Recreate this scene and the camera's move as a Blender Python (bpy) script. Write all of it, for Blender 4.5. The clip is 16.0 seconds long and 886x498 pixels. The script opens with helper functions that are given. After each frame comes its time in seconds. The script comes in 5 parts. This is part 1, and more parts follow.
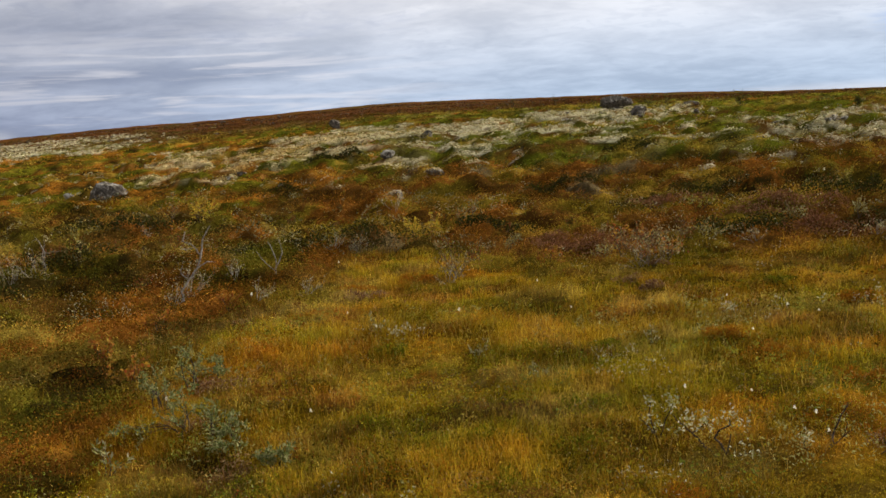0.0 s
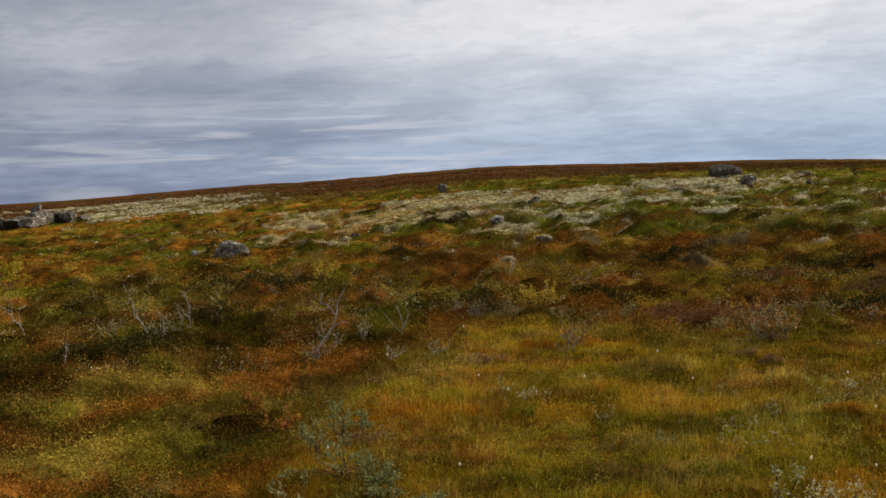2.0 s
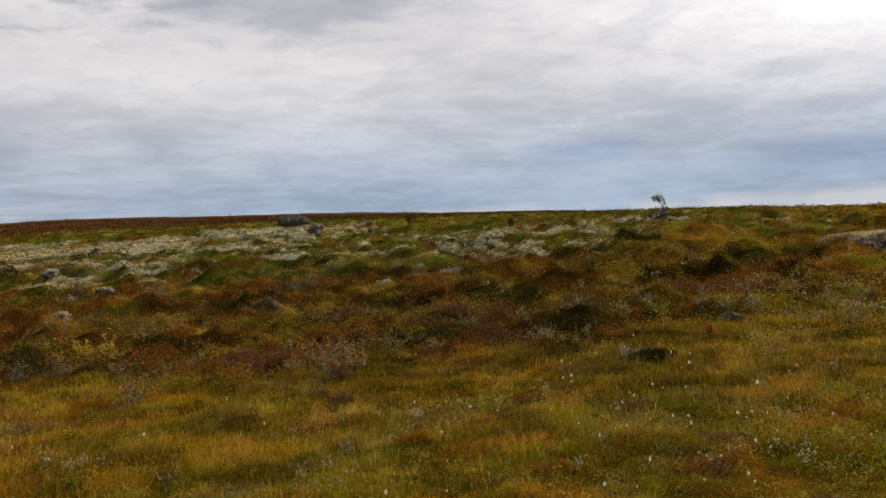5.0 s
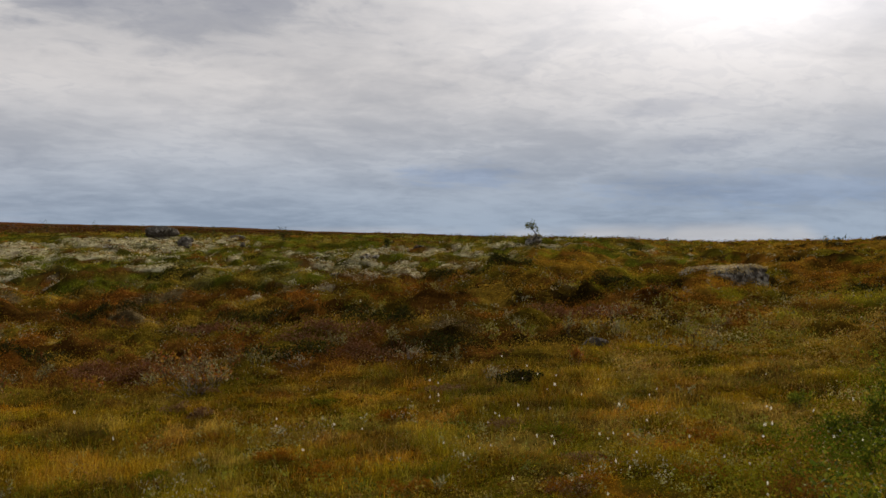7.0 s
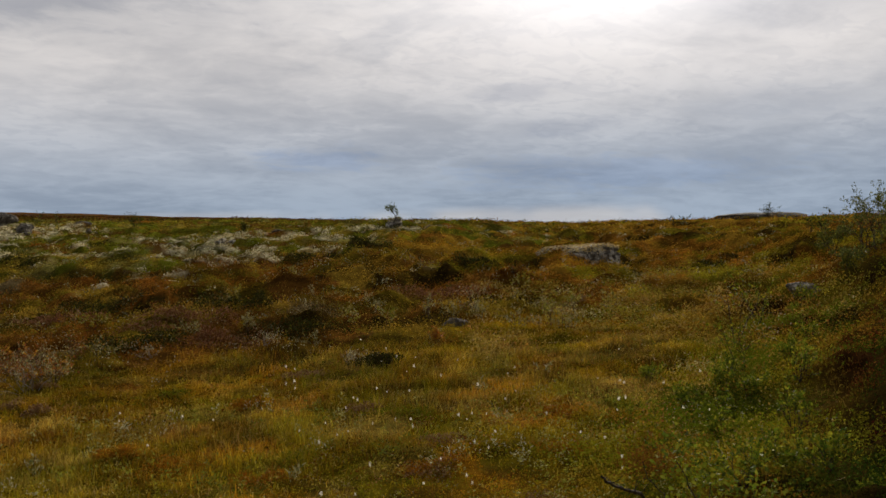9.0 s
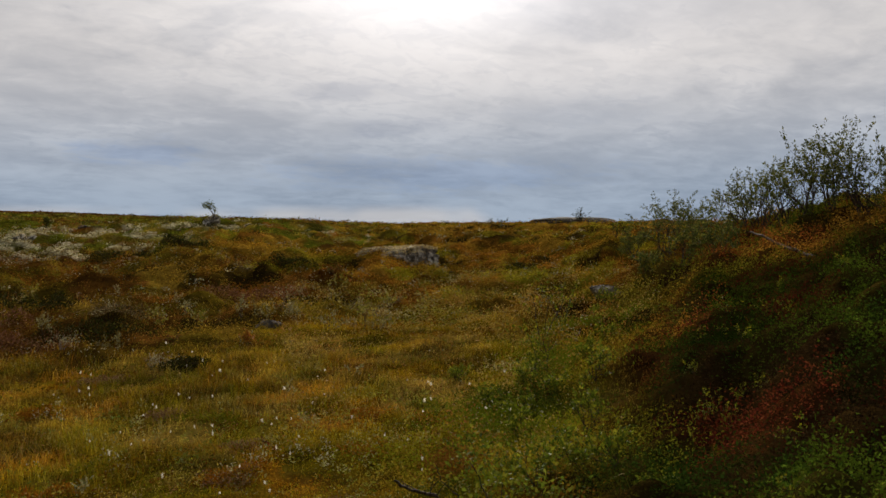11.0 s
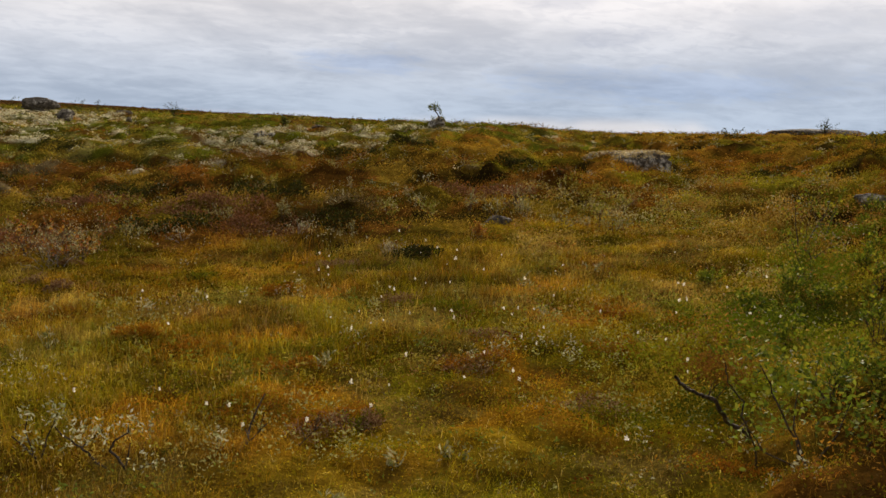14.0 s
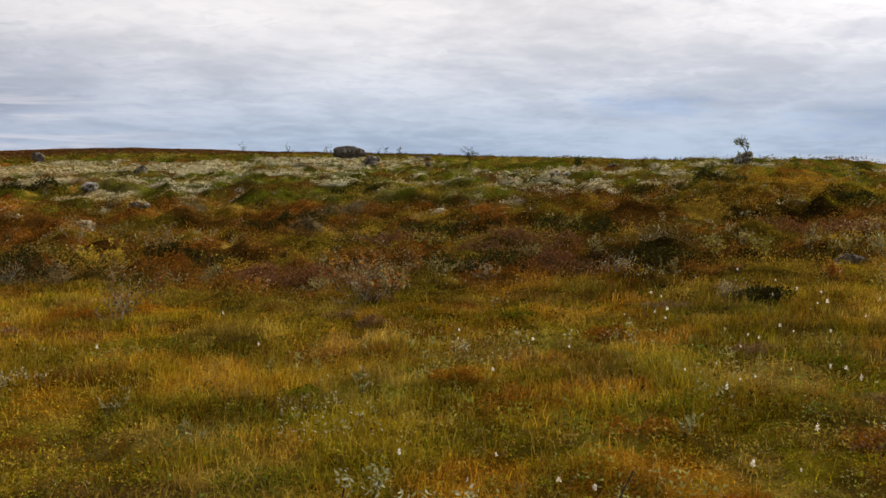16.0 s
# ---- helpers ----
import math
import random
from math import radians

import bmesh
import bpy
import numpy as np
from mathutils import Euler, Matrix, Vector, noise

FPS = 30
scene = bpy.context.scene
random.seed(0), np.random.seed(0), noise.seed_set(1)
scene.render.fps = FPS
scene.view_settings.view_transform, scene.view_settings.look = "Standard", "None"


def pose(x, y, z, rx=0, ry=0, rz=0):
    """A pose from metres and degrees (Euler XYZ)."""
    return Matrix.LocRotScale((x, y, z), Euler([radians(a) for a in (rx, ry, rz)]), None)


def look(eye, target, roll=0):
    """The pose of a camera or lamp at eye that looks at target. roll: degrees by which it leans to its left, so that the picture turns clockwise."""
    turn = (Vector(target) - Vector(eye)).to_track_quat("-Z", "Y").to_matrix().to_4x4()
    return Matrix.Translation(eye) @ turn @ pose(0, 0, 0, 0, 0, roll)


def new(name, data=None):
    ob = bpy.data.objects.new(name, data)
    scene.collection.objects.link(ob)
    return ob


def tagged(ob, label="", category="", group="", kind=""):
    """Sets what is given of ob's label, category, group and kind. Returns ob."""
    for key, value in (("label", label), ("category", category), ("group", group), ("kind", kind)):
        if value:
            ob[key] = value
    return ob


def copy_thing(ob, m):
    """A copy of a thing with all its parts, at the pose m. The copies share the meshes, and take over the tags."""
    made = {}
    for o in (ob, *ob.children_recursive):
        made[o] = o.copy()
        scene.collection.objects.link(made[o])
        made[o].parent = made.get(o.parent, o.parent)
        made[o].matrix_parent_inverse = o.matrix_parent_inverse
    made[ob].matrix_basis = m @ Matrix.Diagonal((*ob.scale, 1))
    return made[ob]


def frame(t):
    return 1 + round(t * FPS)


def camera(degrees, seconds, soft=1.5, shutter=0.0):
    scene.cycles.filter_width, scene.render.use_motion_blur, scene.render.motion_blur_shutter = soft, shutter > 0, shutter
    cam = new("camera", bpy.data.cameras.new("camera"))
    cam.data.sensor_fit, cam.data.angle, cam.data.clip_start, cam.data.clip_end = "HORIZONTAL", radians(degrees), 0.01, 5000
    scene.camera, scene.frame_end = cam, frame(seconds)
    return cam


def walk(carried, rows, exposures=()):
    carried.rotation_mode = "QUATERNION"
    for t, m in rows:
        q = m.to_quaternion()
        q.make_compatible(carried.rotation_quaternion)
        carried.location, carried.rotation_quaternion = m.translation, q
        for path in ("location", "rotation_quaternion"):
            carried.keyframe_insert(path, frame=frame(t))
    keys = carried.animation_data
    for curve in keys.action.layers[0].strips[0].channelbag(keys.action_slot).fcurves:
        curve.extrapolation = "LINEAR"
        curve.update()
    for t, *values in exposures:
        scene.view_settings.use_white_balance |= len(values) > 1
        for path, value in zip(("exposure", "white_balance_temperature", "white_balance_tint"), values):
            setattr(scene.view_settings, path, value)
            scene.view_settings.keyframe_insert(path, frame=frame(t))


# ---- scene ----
cam = camera(52.1, 16.0, soft=1.6)
PATH = [
    (0.0, pose(-0.035, -0.178, 1.658, 82.57, 3.21, -2.50)),
    (0.5, pose(-0.078, -0.219, 1.701, 86.32, 2.72, -1.48)),
    (1.0, pose(-0.118, -0.376, 1.678, 88.20, 1.22, 3.58)),
    (1.5, pose(-0.236, -0.494, 1.737, 87.12, 2.60, 3.56)),
    (2.0, pose(-0.299, -0.719, 1.787, 86.78, 2.21, 3.84)),
    (2.5, pose(-0.300, -0.678, 1.781, 86.43, 2.01, -1.43)),
    (3.0, pose(-0.282, -0.525, 1.742, 85.70, 1.90, -7.77)),
    (3.5, pose(-0.221, -0.371, 1.715, 86.81, -0.30, -15.30)),
    (3.7, pose(-0.209, -0.334, 1.705, 87.66, 0.58, -17.49)),
    (6.0, pose(-0.102, -0.141, 1.594, 89.54, 1.89, -25.54)),
    (6.5, pose(-0.086, -0.123, 1.587, 89.99, 0.85, -28.29)),
    (7.0, pose(-0.068, -0.099, 1.575, 90.06, 0.62, -30.54)),
    (7.5, pose(-0.016, -0.040, 1.562, 89.58, 1.12, -34.40)),
    (8.0, pose(0.005, -0.010, 1.547, 89.23, 0.98, -37.17)),
    (8.5, pose(0.021, -0.010, 1.553, 89.09, 0.94, -37.75)),
    (9.0, pose(0.066, 0.021, 1.549, 88.87, 1.36, -39.28)),
    (9.5, pose(0.189, 0.093, 1.536, 89.36, 0.73, -44.45)),
    (9.7, pose(0.227, 0.095, 1.534, 90.45, 0.53, -47.65)),
    (10.3, pose(0.212, 0.050, 1.548, 90.10, 0.48, -50.90)),
    (11.0, pose(0.170, -0.040, 1.565, 88.70, 0.40, -50.30)),
    (11.8, pose(0.138, -0.080, 1.571, 87.54, 0.22, -48.54)),
    (12.0, pose(0.160, -0.039, 1.564, 86.37, -0.16, -48.45)),
    (12.5, pose(0.154, 0.065, 1.521, 83.47, -1.53, -47.31)),
    (13.0, pose(0.184, 0.184, 1.483, 83.60, -0.84, -42.09)),
    (13.5, pose(0.303, 0.337, 1.420, 83.09, -0.56, -38.60)),
    (14.0, pose(0.366, 0.494, 1.341, 83.08, -1.01, -36.68)),
    (14.5, pose(0.373, 0.687, 1.350, 80.65, -1.88, -37.35)),
    (15.0, pose(0.478, 0.980, 1.271, 83.85, -1.20, -27.99)),
    (15.5, pose(0.470, 1.189, 1.214, 83.00, -2.45, -27.51)),
    (16.0, pose(0.525, 1.494, 1.174, 85.74, 0.10, -18.90)),
]
walk(cam, PATH, exposures=[(0.0, 0.4, 6600, 13), (0.7, 0.17, 6450, 12), (1.5, 0.07, 6450, 12), (2.5, 0.12, 6500, 12), (3.5, 0.22, 6600, 14), (6.0, -0.24, 6700, 13), (7.0, -0.31, 6750, 13),
                           (9.7, -0.28, 6800, 13), (11.8, -0.27, 6800, 13), (12.5, 0.03, 6900, 15), (14.5, 0.25, 7000, 15), (15.5, 0.24, 6850, 15), (16.0, 0.22, 6700, 14)])

# ---- light: bright overcast, the sun behind thin cloud ----
SUN_BEARING, SUN_HEIGHT = -51.0, 20.0      # degrees: left of ahead is positive; above the horizon


def bearing(az, d):
    """Plan place d metres off the standpoint, az degrees to the left of straight ahead."""
    return -d * math.sin(radians(az)), d * math.cos(radians(az))


def sun_way():
    x, y = bearing(SUN_BEARING, math.cos(radians(SUN_HEIGHT)))
    return Vector((x, y, math.sin(radians(SUN_HEIGHT))))


sun = new("sun", bpy.data.lights.new("sun", "SUN"))
sun.data.energy, sun.data.angle, sun.data.color = 5.7, radians(10), (1.0, 0.92, 0.78)
sun.matrix_world = look(sun_way() * 50, (0, 0, 0))


class Net:
    """Short hand for shader nodes."""

    def __init__(self, tree):
        self.tree = tree
        tree.nodes.clear()

    def node(self, kind, values=(), **attrs):
        n = self.tree.nodes.new(kind)
        for key, value in attrs.items():
            setattr(n, key, value)
        for key, value in dict(values).items():
            if isinstance(value, bpy.types.NodeSocket):
                self.tree.links.new(value, n.inputs[key])
            else:
                n.inputs[key].default_value = value
        return n

    def math(self, op, a, b=0.0, clamp=False):
        return self.node("ShaderNodeMath", {0: a, 1: b}, operation=op, use_clamp=clamp).outputs[0]

    def mix(self, fac, a, b, blend="MIX"):
        n = self.node("ShaderNodeMix", data_type="RGBA", blend_type=blend)
        for key, value in ((0, fac), (6, a), (7, b)):
            if isinstance(value, bpy.types.NodeSocket):
                self.tree.links.new(value, n.inputs[key])
            else:
                n.inputs[key].default_value = value if key == 0 else (*value[:3], 1)
        return n.outputs[2]

    def ramp(self, fac, lo, hi):
        return self.node("ShaderNodeMapRange", {0: fac, 1: lo, 2: hi}, interpolation_type="SMOOTHSTEP").outputs[0]

    def noise(self, vec, scale, detail=4.0, rough=0.55, distort=0.0):
        return self.node("ShaderNodeTexNoise", {"Vector": vec, "Scale": scale, "Detail": detail, "Roughness": rough, "Distortion": distort}).outputs[0]


def make_world():
    w = bpy.data.worlds.new("overcast_sky")
    scene.world = w
    w.use_nodes = True
    n = Net(w.node_tree)
    way = n.node("ShaderNodeTexCoord").outputs["Generated"]
    sep = n.node("ShaderNodeSeparateXYZ", {0: way})
    up = n.math("MAXIMUM", sep.outputs[2], 0.0)
    # the cloud sheet is a flat layer seen in perspective
    z = n.math("ADD", up, 0.17)
    sheet = n.node("ShaderNodeCombineXYZ", {0: n.math("DIVIDE", sep.outputs[0], z), 1: n.math("DIVIDE", sep.outputs[1], z), 2: 0.7}).outputs[0]
    turned = n.node("ShaderNodeMapping", {"Vector": sheet, "Rotation": (0, 0, radians(28)), "Scale": (0.9, 1.1, 1.0), "Location": (3.1, 1.7, 0)}).outputs[0]
    broad = n.noise(turned, 0.75, 3.0, 0.5, 0.3)
    mid = n.noise(turned, 2.2, 5.0, 0.6, 0.5)
    fine = n.noise(turned, 6.5, 5.0, 0.58, 0.4)
    cover = n.math("ADD", n.math("MULTIPLY", broad, 0.42), n.math("ADD", n.math("MULTIPLY", mid, 0.36), n.math("MULTIPLY", fine, 0.22)))
    sky = n.node("ShaderNodeTexSky", sky_type="NISHITA", sun_disc=False, sun_elevation=radians(SUN_HEIGHT),
                 sun_rotation=radians(-SUN_BEARING), altitude=500.0)
    blue = n.mix(1.0, sky.outputs[0], (0.11, 0.11, 0.11), "MULTIPLY")
    dot = n.node("ShaderNodeVectorMath", {0: way, 1: tuple(sun_way())}, operation="DOT_PRODUCT").outputs["Value"]
    away = n.ramp(dot, 0.05, 0.8)
    cloud = n.mix(n.ramp(cover, 0.385, 0.605), n.mix(away, (0.57, 0.59, 0.635), (0.64, 0.66, 0.695)), (0.90, 0.90, 0.905))
    # lower bands are bluer and greyer
    low = n.ramp(up, 0.015, 0.2)
    cloud = n.mix(low, n.mix(1.0, cloud, n.mix(away, (0.58, 0.645, 0.81), (0.50, 0.635, 0.80)), "MULTIPLY"), cloud)
    wisp = n.math("MULTIPLY", n.ramp(n.noise(turned, 1.7, 7.0, 0.6, 0.6), 0.52, 0.7), n.ramp(up, 0.08, 0.2))
    cloud = n.mix(wisp, cloud, n.mix(1.0, cloud, (0.82, 0.84, 0.87), "MULTIPLY"))
    flock = n.math("MULTIPLY", n.ramp(n.noise(turned, 11.0, 4.0, 0.55, 0.7), 0.47, 0.6), n.math("MULTIPLY", n.ramp(mid, 0.46, 0.58), n.ramp(up, 0.05, 0.1)))
    cloud = n.mix(n.math("MULTIPLY", flock, 0.55), cloud, n.mix(1.0, cloud, (0.86, 0.875, 0.90), "MULTIPLY"))
    # thicker grey banks, small cloudlets and rifts of clearer blue
    for az, el, wide, high, tint in ((22, 14, 0.34, 0.085, (0.74, 0.765, 0.815)), (16, 7.2, 0.3, 0.03, (0.75, 0.775, 0.83)), (14, 4.2, 0.2, 0.014, (0.82, 0.84, 0.88)), (-13, 14.6, 0.27, 0.05, (0.66, 0.69, 0.74)), (-59, 7.2, 0.1, 0.02, (0.84, 0.86, 0.89)), (-9, 18, 0.3, 0.08, (0.76, 0.78, 0.83)), (-46.5, 6.3, 0.07, 0.014, (0.8, 0.82, 0.86)),
                                     (-44.0, 8.6, 0.06, 0.013, (0.8, 0.82, 0.86)), (-62, 13, 0.16, 0.03, (0.88, 0.89, 0.91)), (-32, 4.7, 0.07, 0.017, (0.76, 0.83, 0.94)), (-50, 3.4, 0.2, 0.022, (0.80, 0.86, 0.95))):
        x, y = bearing(az, math.cos(radians(el)))
        off = n.node("ShaderNodeVectorMath", {0: way, 1: (x, y, math.sin(radians(el)))}, operation="SUBTRACT").outputs[0]
        off = n.node("ShaderNodeVectorMath", {0: off, 1: (1 / wide, 1 / wide, 1 / high)}, operation="MULTIPLY").outputs[0]
        reach = n.node("ShaderNodeVectorMath", {0: off}, operation="LENGTH").outputs["Value"]
        reach = n.math("ADD", reach, n.math("MULTIPLY", n.math("SUBTRACT", 0.5, fine), 2.2))
        cloud = n.mix(n.ramp(reach, 1.15, 0.25), cloud, n.mix(1.0, cloud, tint, "MULTIPLY"))
    # thin level streaks low in the sky, away from the sun
    level = n.node("ShaderNodeMapping", {"Vector": way, "Scale": (5.0, 5.0, 95.0)}).outputs[0]
    streak = n.math("MULTIPLY", n.ramp(n.noise(level, 1.0, 4.0, 0.55, 0.5), 0.5, 0.66), n.math("MULTIPLY", n.ramp(up, 0.14, 0.07), n.ramp(dot, 0.72, 0.45)))
    cloud = n.mix(n.math("MULTIPLY", streak, 0.7), cloud, (0.80, 0.81, 0.85))
    slit = n.math("MULTIPLY", n.ramp(up, 0.03, 0.015), n.ramp(n.noise(way, 5.0, 3.0, 0.5), 0.42, 0.56))
    cloud = n.mix(n.math("MULTIPLY", slit, 0.6), cloud, (0.80, 0.80, 0.80))
    thick = n.ramp(cover, 0.22, 0.36)
    col = n.mix(thick, n.mix(0.6, cloud, blue), cloud)
    # brighter cloud overhead
    col = n.mix(n.ramp(up, 0.33, 0.6), col, n.mix(1.0, col, (1.1, 1.1, 1.1), "MULTIPLY"))
    # thin cloud in front of the sun
    col = n.mix(away, n.mix(1.0, col, (0.51, 0.535, 0.58), "MULTIPLY"), col)
    halo = n.math("POWER", n.math("MAXIMUM", dot, 0.0), 22.0)
    core = n.math("POWER", n.math("MAXIMUM", dot, 0.0), 130.0)
    glow = n.math("ADD", n.math("MULTIPLY", halo, 0.62), n.math("MULTIPLY", core, 0.95))
    glow = n.math("MULTIPLY", n.math("MULTIPLY", glow, n.math("ADD", 0.06, n.math("MULTIPLY", n.ramp(up, 0.1, 0.32), 0.94))), n.math("ADD", 0.45, cover))
    lit = n.mix(1.0, col, n.node("ShaderNodeCombineXYZ", {0: glow, 1: glow, 2: n.math("MULTIPLY", glow, 1.02)}).outputs[0], "ADD")
    bg = n.node("ShaderNodeBackground", {"Color": lit, "Strength": 0.9})
    n.node("ShaderNodeOutputWorld", {"Surface": bg.outputs[0]})


make_world()

# ---- noise on the plan ----
RNG = np.random.default_rng(7)
LATTICE = RNG.random((256, 256))


def vnoise(x, y, shift=0):
    """Smooth value noise, 0 to 1."""
    x, y = np.asarray(x, float) + 31.7 * shift + 1000, np.asarray(y, float) + 17.3 * shift + 1000
    i, j = np.floor(x).astype(int), np.floor(y).astype(int)
    u, v = x - i, y - j
    u, v = u * u * (3 - 2 * u), v * v * (3 - 2 * v)
    g = lambda a, b: LATTICE[a % 256, b % 256]
    return (g(i, j) * (1 - u) + g(i + 1, j) * u) * (1 - v) + (g(i, j + 1) * (1 - u) + g(i + 1, j + 1) * u) * v


def fbm(x, y, size, shift=0, octaves=4, gain=0.5):
    total, amp, norm = 0, 1.0, 0
    for k in range(octaves):
        total = total + amp * vnoise(np.asarray(x) * 2 ** k / size, np.asarray(y) * 2 ** k / size, shift + 5 * k)
        norm += amp
        amp *= gain
    return total / norm


def step(x, lo, hi):
    t = np.clip((np.asarray(x, float) - lo) / (hi - lo), 0, 1)
    return t * t * (3 - 2 * t)


# ---- the lie of the land ----
# Height in metres above the bog along bearings (degrees to the left), at growing distance.
REACH = (0, 4, 8, 12, 16, 22, 30, 42, 60, 90, 150, 300)
LAND = {
    60: (0, 0, 0, 0, 0, 0, 0.1, 0.3, 0.6, 0.9, 1.4, 2.2),
    29: (0, 0, 0, 0, 0, 0, 0.15, 0.65, 1.4, 2.15, 3.1, 5.2),
    15: (0, 0, 0, 0, 0.05, 0.15, 0.5, 1.3, 2.15, 3.2, 4.85, 8.6),
    0: (0, 0, 0, 0.02, 0.12, 0.4, 1.0, 2.05, 2.85, 4.1, 6.3, 11.5),
    -14: (0, 0, 0.02, 0.05, 0.2, 0.6, 1.2, 2.1, 2.88, 3.75, 5.6, 10),
    -26: (0, 0, 0.05, 0.15, 0.4, 0.85, 1.35, 2.0, 2.6, 3.15, 4.35, 7.5),
    -37: (0, 0, 0.08, 0.28, 0.58, 1.05, 1.6, 2.0, 2.2, 2.6, 3.3, 5),
}
# the grassy lane, the bank beside the bog and the land behind
LAND.update({
    -48: (0, 0, 0.08, 0.28, 0.5, 0.75, 1.2, 1.6, 1.8, 2.0, 2.35, 3),
    -57: (0, 0, 0.1, 0.35, 0.6, 0.9, 1.3, 1.7, 1.8, 1.9, 2.2, 2.7),
    -62: (0, 0.03, 0.25, 0.5, 0.85, 1.25, 1.5, 1.7, 1.8, 1.9, 2, 2.2),
    -68: (0, 0.12, 0.51, 0.93, 1.25, 1.4, 1.52, 1.7, 1.8, 1.9, 2, 2),
    -76: (0, 0.35, 0.97, 1.46, 1.78, 2.0, 2.15, 2.3, 2.3, 2.2, 2, 2),
    -95: (0, 0.5, 1.1, 1.7, 2.1, 2.3, 2.4, 2.4, 2.4, 2.2, 2, 2),
    -140: (0, 0.1, 0.2, 0.3, 0.3, 0.3, 0.3, 0.3, 0.3, 0.3, 0.3, 0.3),
})


def polar(x, y):
    return np.degrees(np.arctan2(-np.asarray(x, float), np.asarray(y, float))), np.hypot(x, y)


def land(x, y):
    """The smooth height of the ground."""
    az, d = polar(x, y)
    keys = sorted(LAND)
    keys = [-220] + keys + [140]
    rows = [np.zeros(len(REACH)), *(np.array(LAND[k], float) for k in keys[1:-1]), np.zeros(len(REACH))]
    az = np.where(az > 140, az - 360, az)
    s = np.log1p(np.clip(d, 0, 300))
    knots = np.log1p(np.array(REACH, float))
    heights = np.stack([np.interp(s, knots, r) for r in rows])
    # rounded joins: average over a short span of distance
    for f in (0.9, 1.1):
        heights = heights + np.stack([np.interp(np.log1p(np.clip(d * f, 0, 300)), knots, r) for r in rows])
    heights = heights / 3
    k = np.clip(np.searchsorted(keys, az) - 1, 0, len(keys) - 2)
    lo, hi = np.array(keys, float)[k], np.array(keys, float)[k + 1]
    u = step(az, lo, hi) * 0.5 + np.clip((az - lo) / (hi - lo), 0, 1) * 0.5
    take = lambda q: np.take_along_axis(heights, q[None], 0)[0]
    z = take(k) * (1 - u) + take(k + 1) * u
    far = np.clip(d - 300, 0, None)
    return z - far * 0.012 - np.clip(far - 400, 0, None) * 0.004


def bank(x, y):
    """1 on the heathery bank, past a line that runs off half right."""
    _, d = polar(x, y)
    inside = 1.30 + 0.39 * x - y + (fbm(x, y, 1.3, 15, 4, 0.65) - 0.5) * 1.5
    return step(inside, -0.2, 0.9) * step(x, 2.0, 3.2) * (1 - step(d, 20, 26))


def bog(x, y):
    """1 on the wet flat with its sedge, 0 on the heath."""
    az, d = polar(x, y)
    edge = np.interp(az, (-90, -78, -66, -60, -52, -45, -36, -25, -10, 2, 8, 14, 22, 40),
                     (2.2, 4.0, 6.0, 9.0, 13.5, 12.5, 10.7, 10.2, 9.8, 11.4, 9.6, 7.2, 5.0, 4.0))
    edge = edge + (fbm(x, y, 3.0, 3) - 0.5) * 3.0 + (fbm(x, y, 0.8, 7, 2) - 0.5) * 2.2
    return (1 - step(d, edge - 1.0, edge + 1.0)) * (1 - bank(x, y))


def lichen(x, y):
    """1 where reindeer lichen covers the dry knolls."""
    az, d = polar(x, y)
    n = 0.46 * fbm(x, y, 2.0, 9, 3, 0.6) + 0.32 * fbm(x, y, 0.8, 10, 3, 0.7) + 0.22 * fbm(x, y, 0.3, 17, 2, 0.7)
    crumb = step(-az, 15, 20)
    n = n * (1 - crumb) + crumb * (0.24 * fbm(x, y, 1.6, 9, 3, 0.6) + 0.4 * fbm(x, y, 0.7, 10, 3, 0.7) + 0.36 * fbm(x, y, 0.3, 17, 2, 0.7))
    big = np.exp(-(((az - 3) / 14) ** 2 + ((d - 36 - (az - 4) * 0.25) / 9) ** 2) ** 2)
    knoll = np.exp(-(((az + 12) / 8) ** 2 + ((d - 41) / 7) ** 2) ** 2)
    strips = np.exp(-(((az + 25) / 14) ** 2 + ((d - 28) / 9) ** 2) ** 2) * (0.40 + 0.52 * fbm(x, y, 1.3, 79, 2))
    far = np.exp(-(((az - 22) / 9) ** 2 + ((d - 68) / 25) ** 2) ** 2) * 0.95
    top = np.exp(-(((az + 36) / 9) ** 2 + ((d - 33) / 6) ** 2)) * 0.3
    crumbs = np.exp(-(((az - 0) / 14) ** 2 + ((d - 22) / 6) ** 2)) * 0.35
    tongue = np.exp(-(((az - 12) / 6) ** 2 + ((d - 31) / 4.5) ** 2) ** 2) * 0.95
    big = big * (0.72 + 0.5 * fbm(x, y, 4.5, 78, 2))
    want = np.clip(big + knoll + strips + far + top + crumbs + tongue, 0, 1)
    return step(n + want * 0.27, 0.735, 0.83) * step(d, 13, 17)


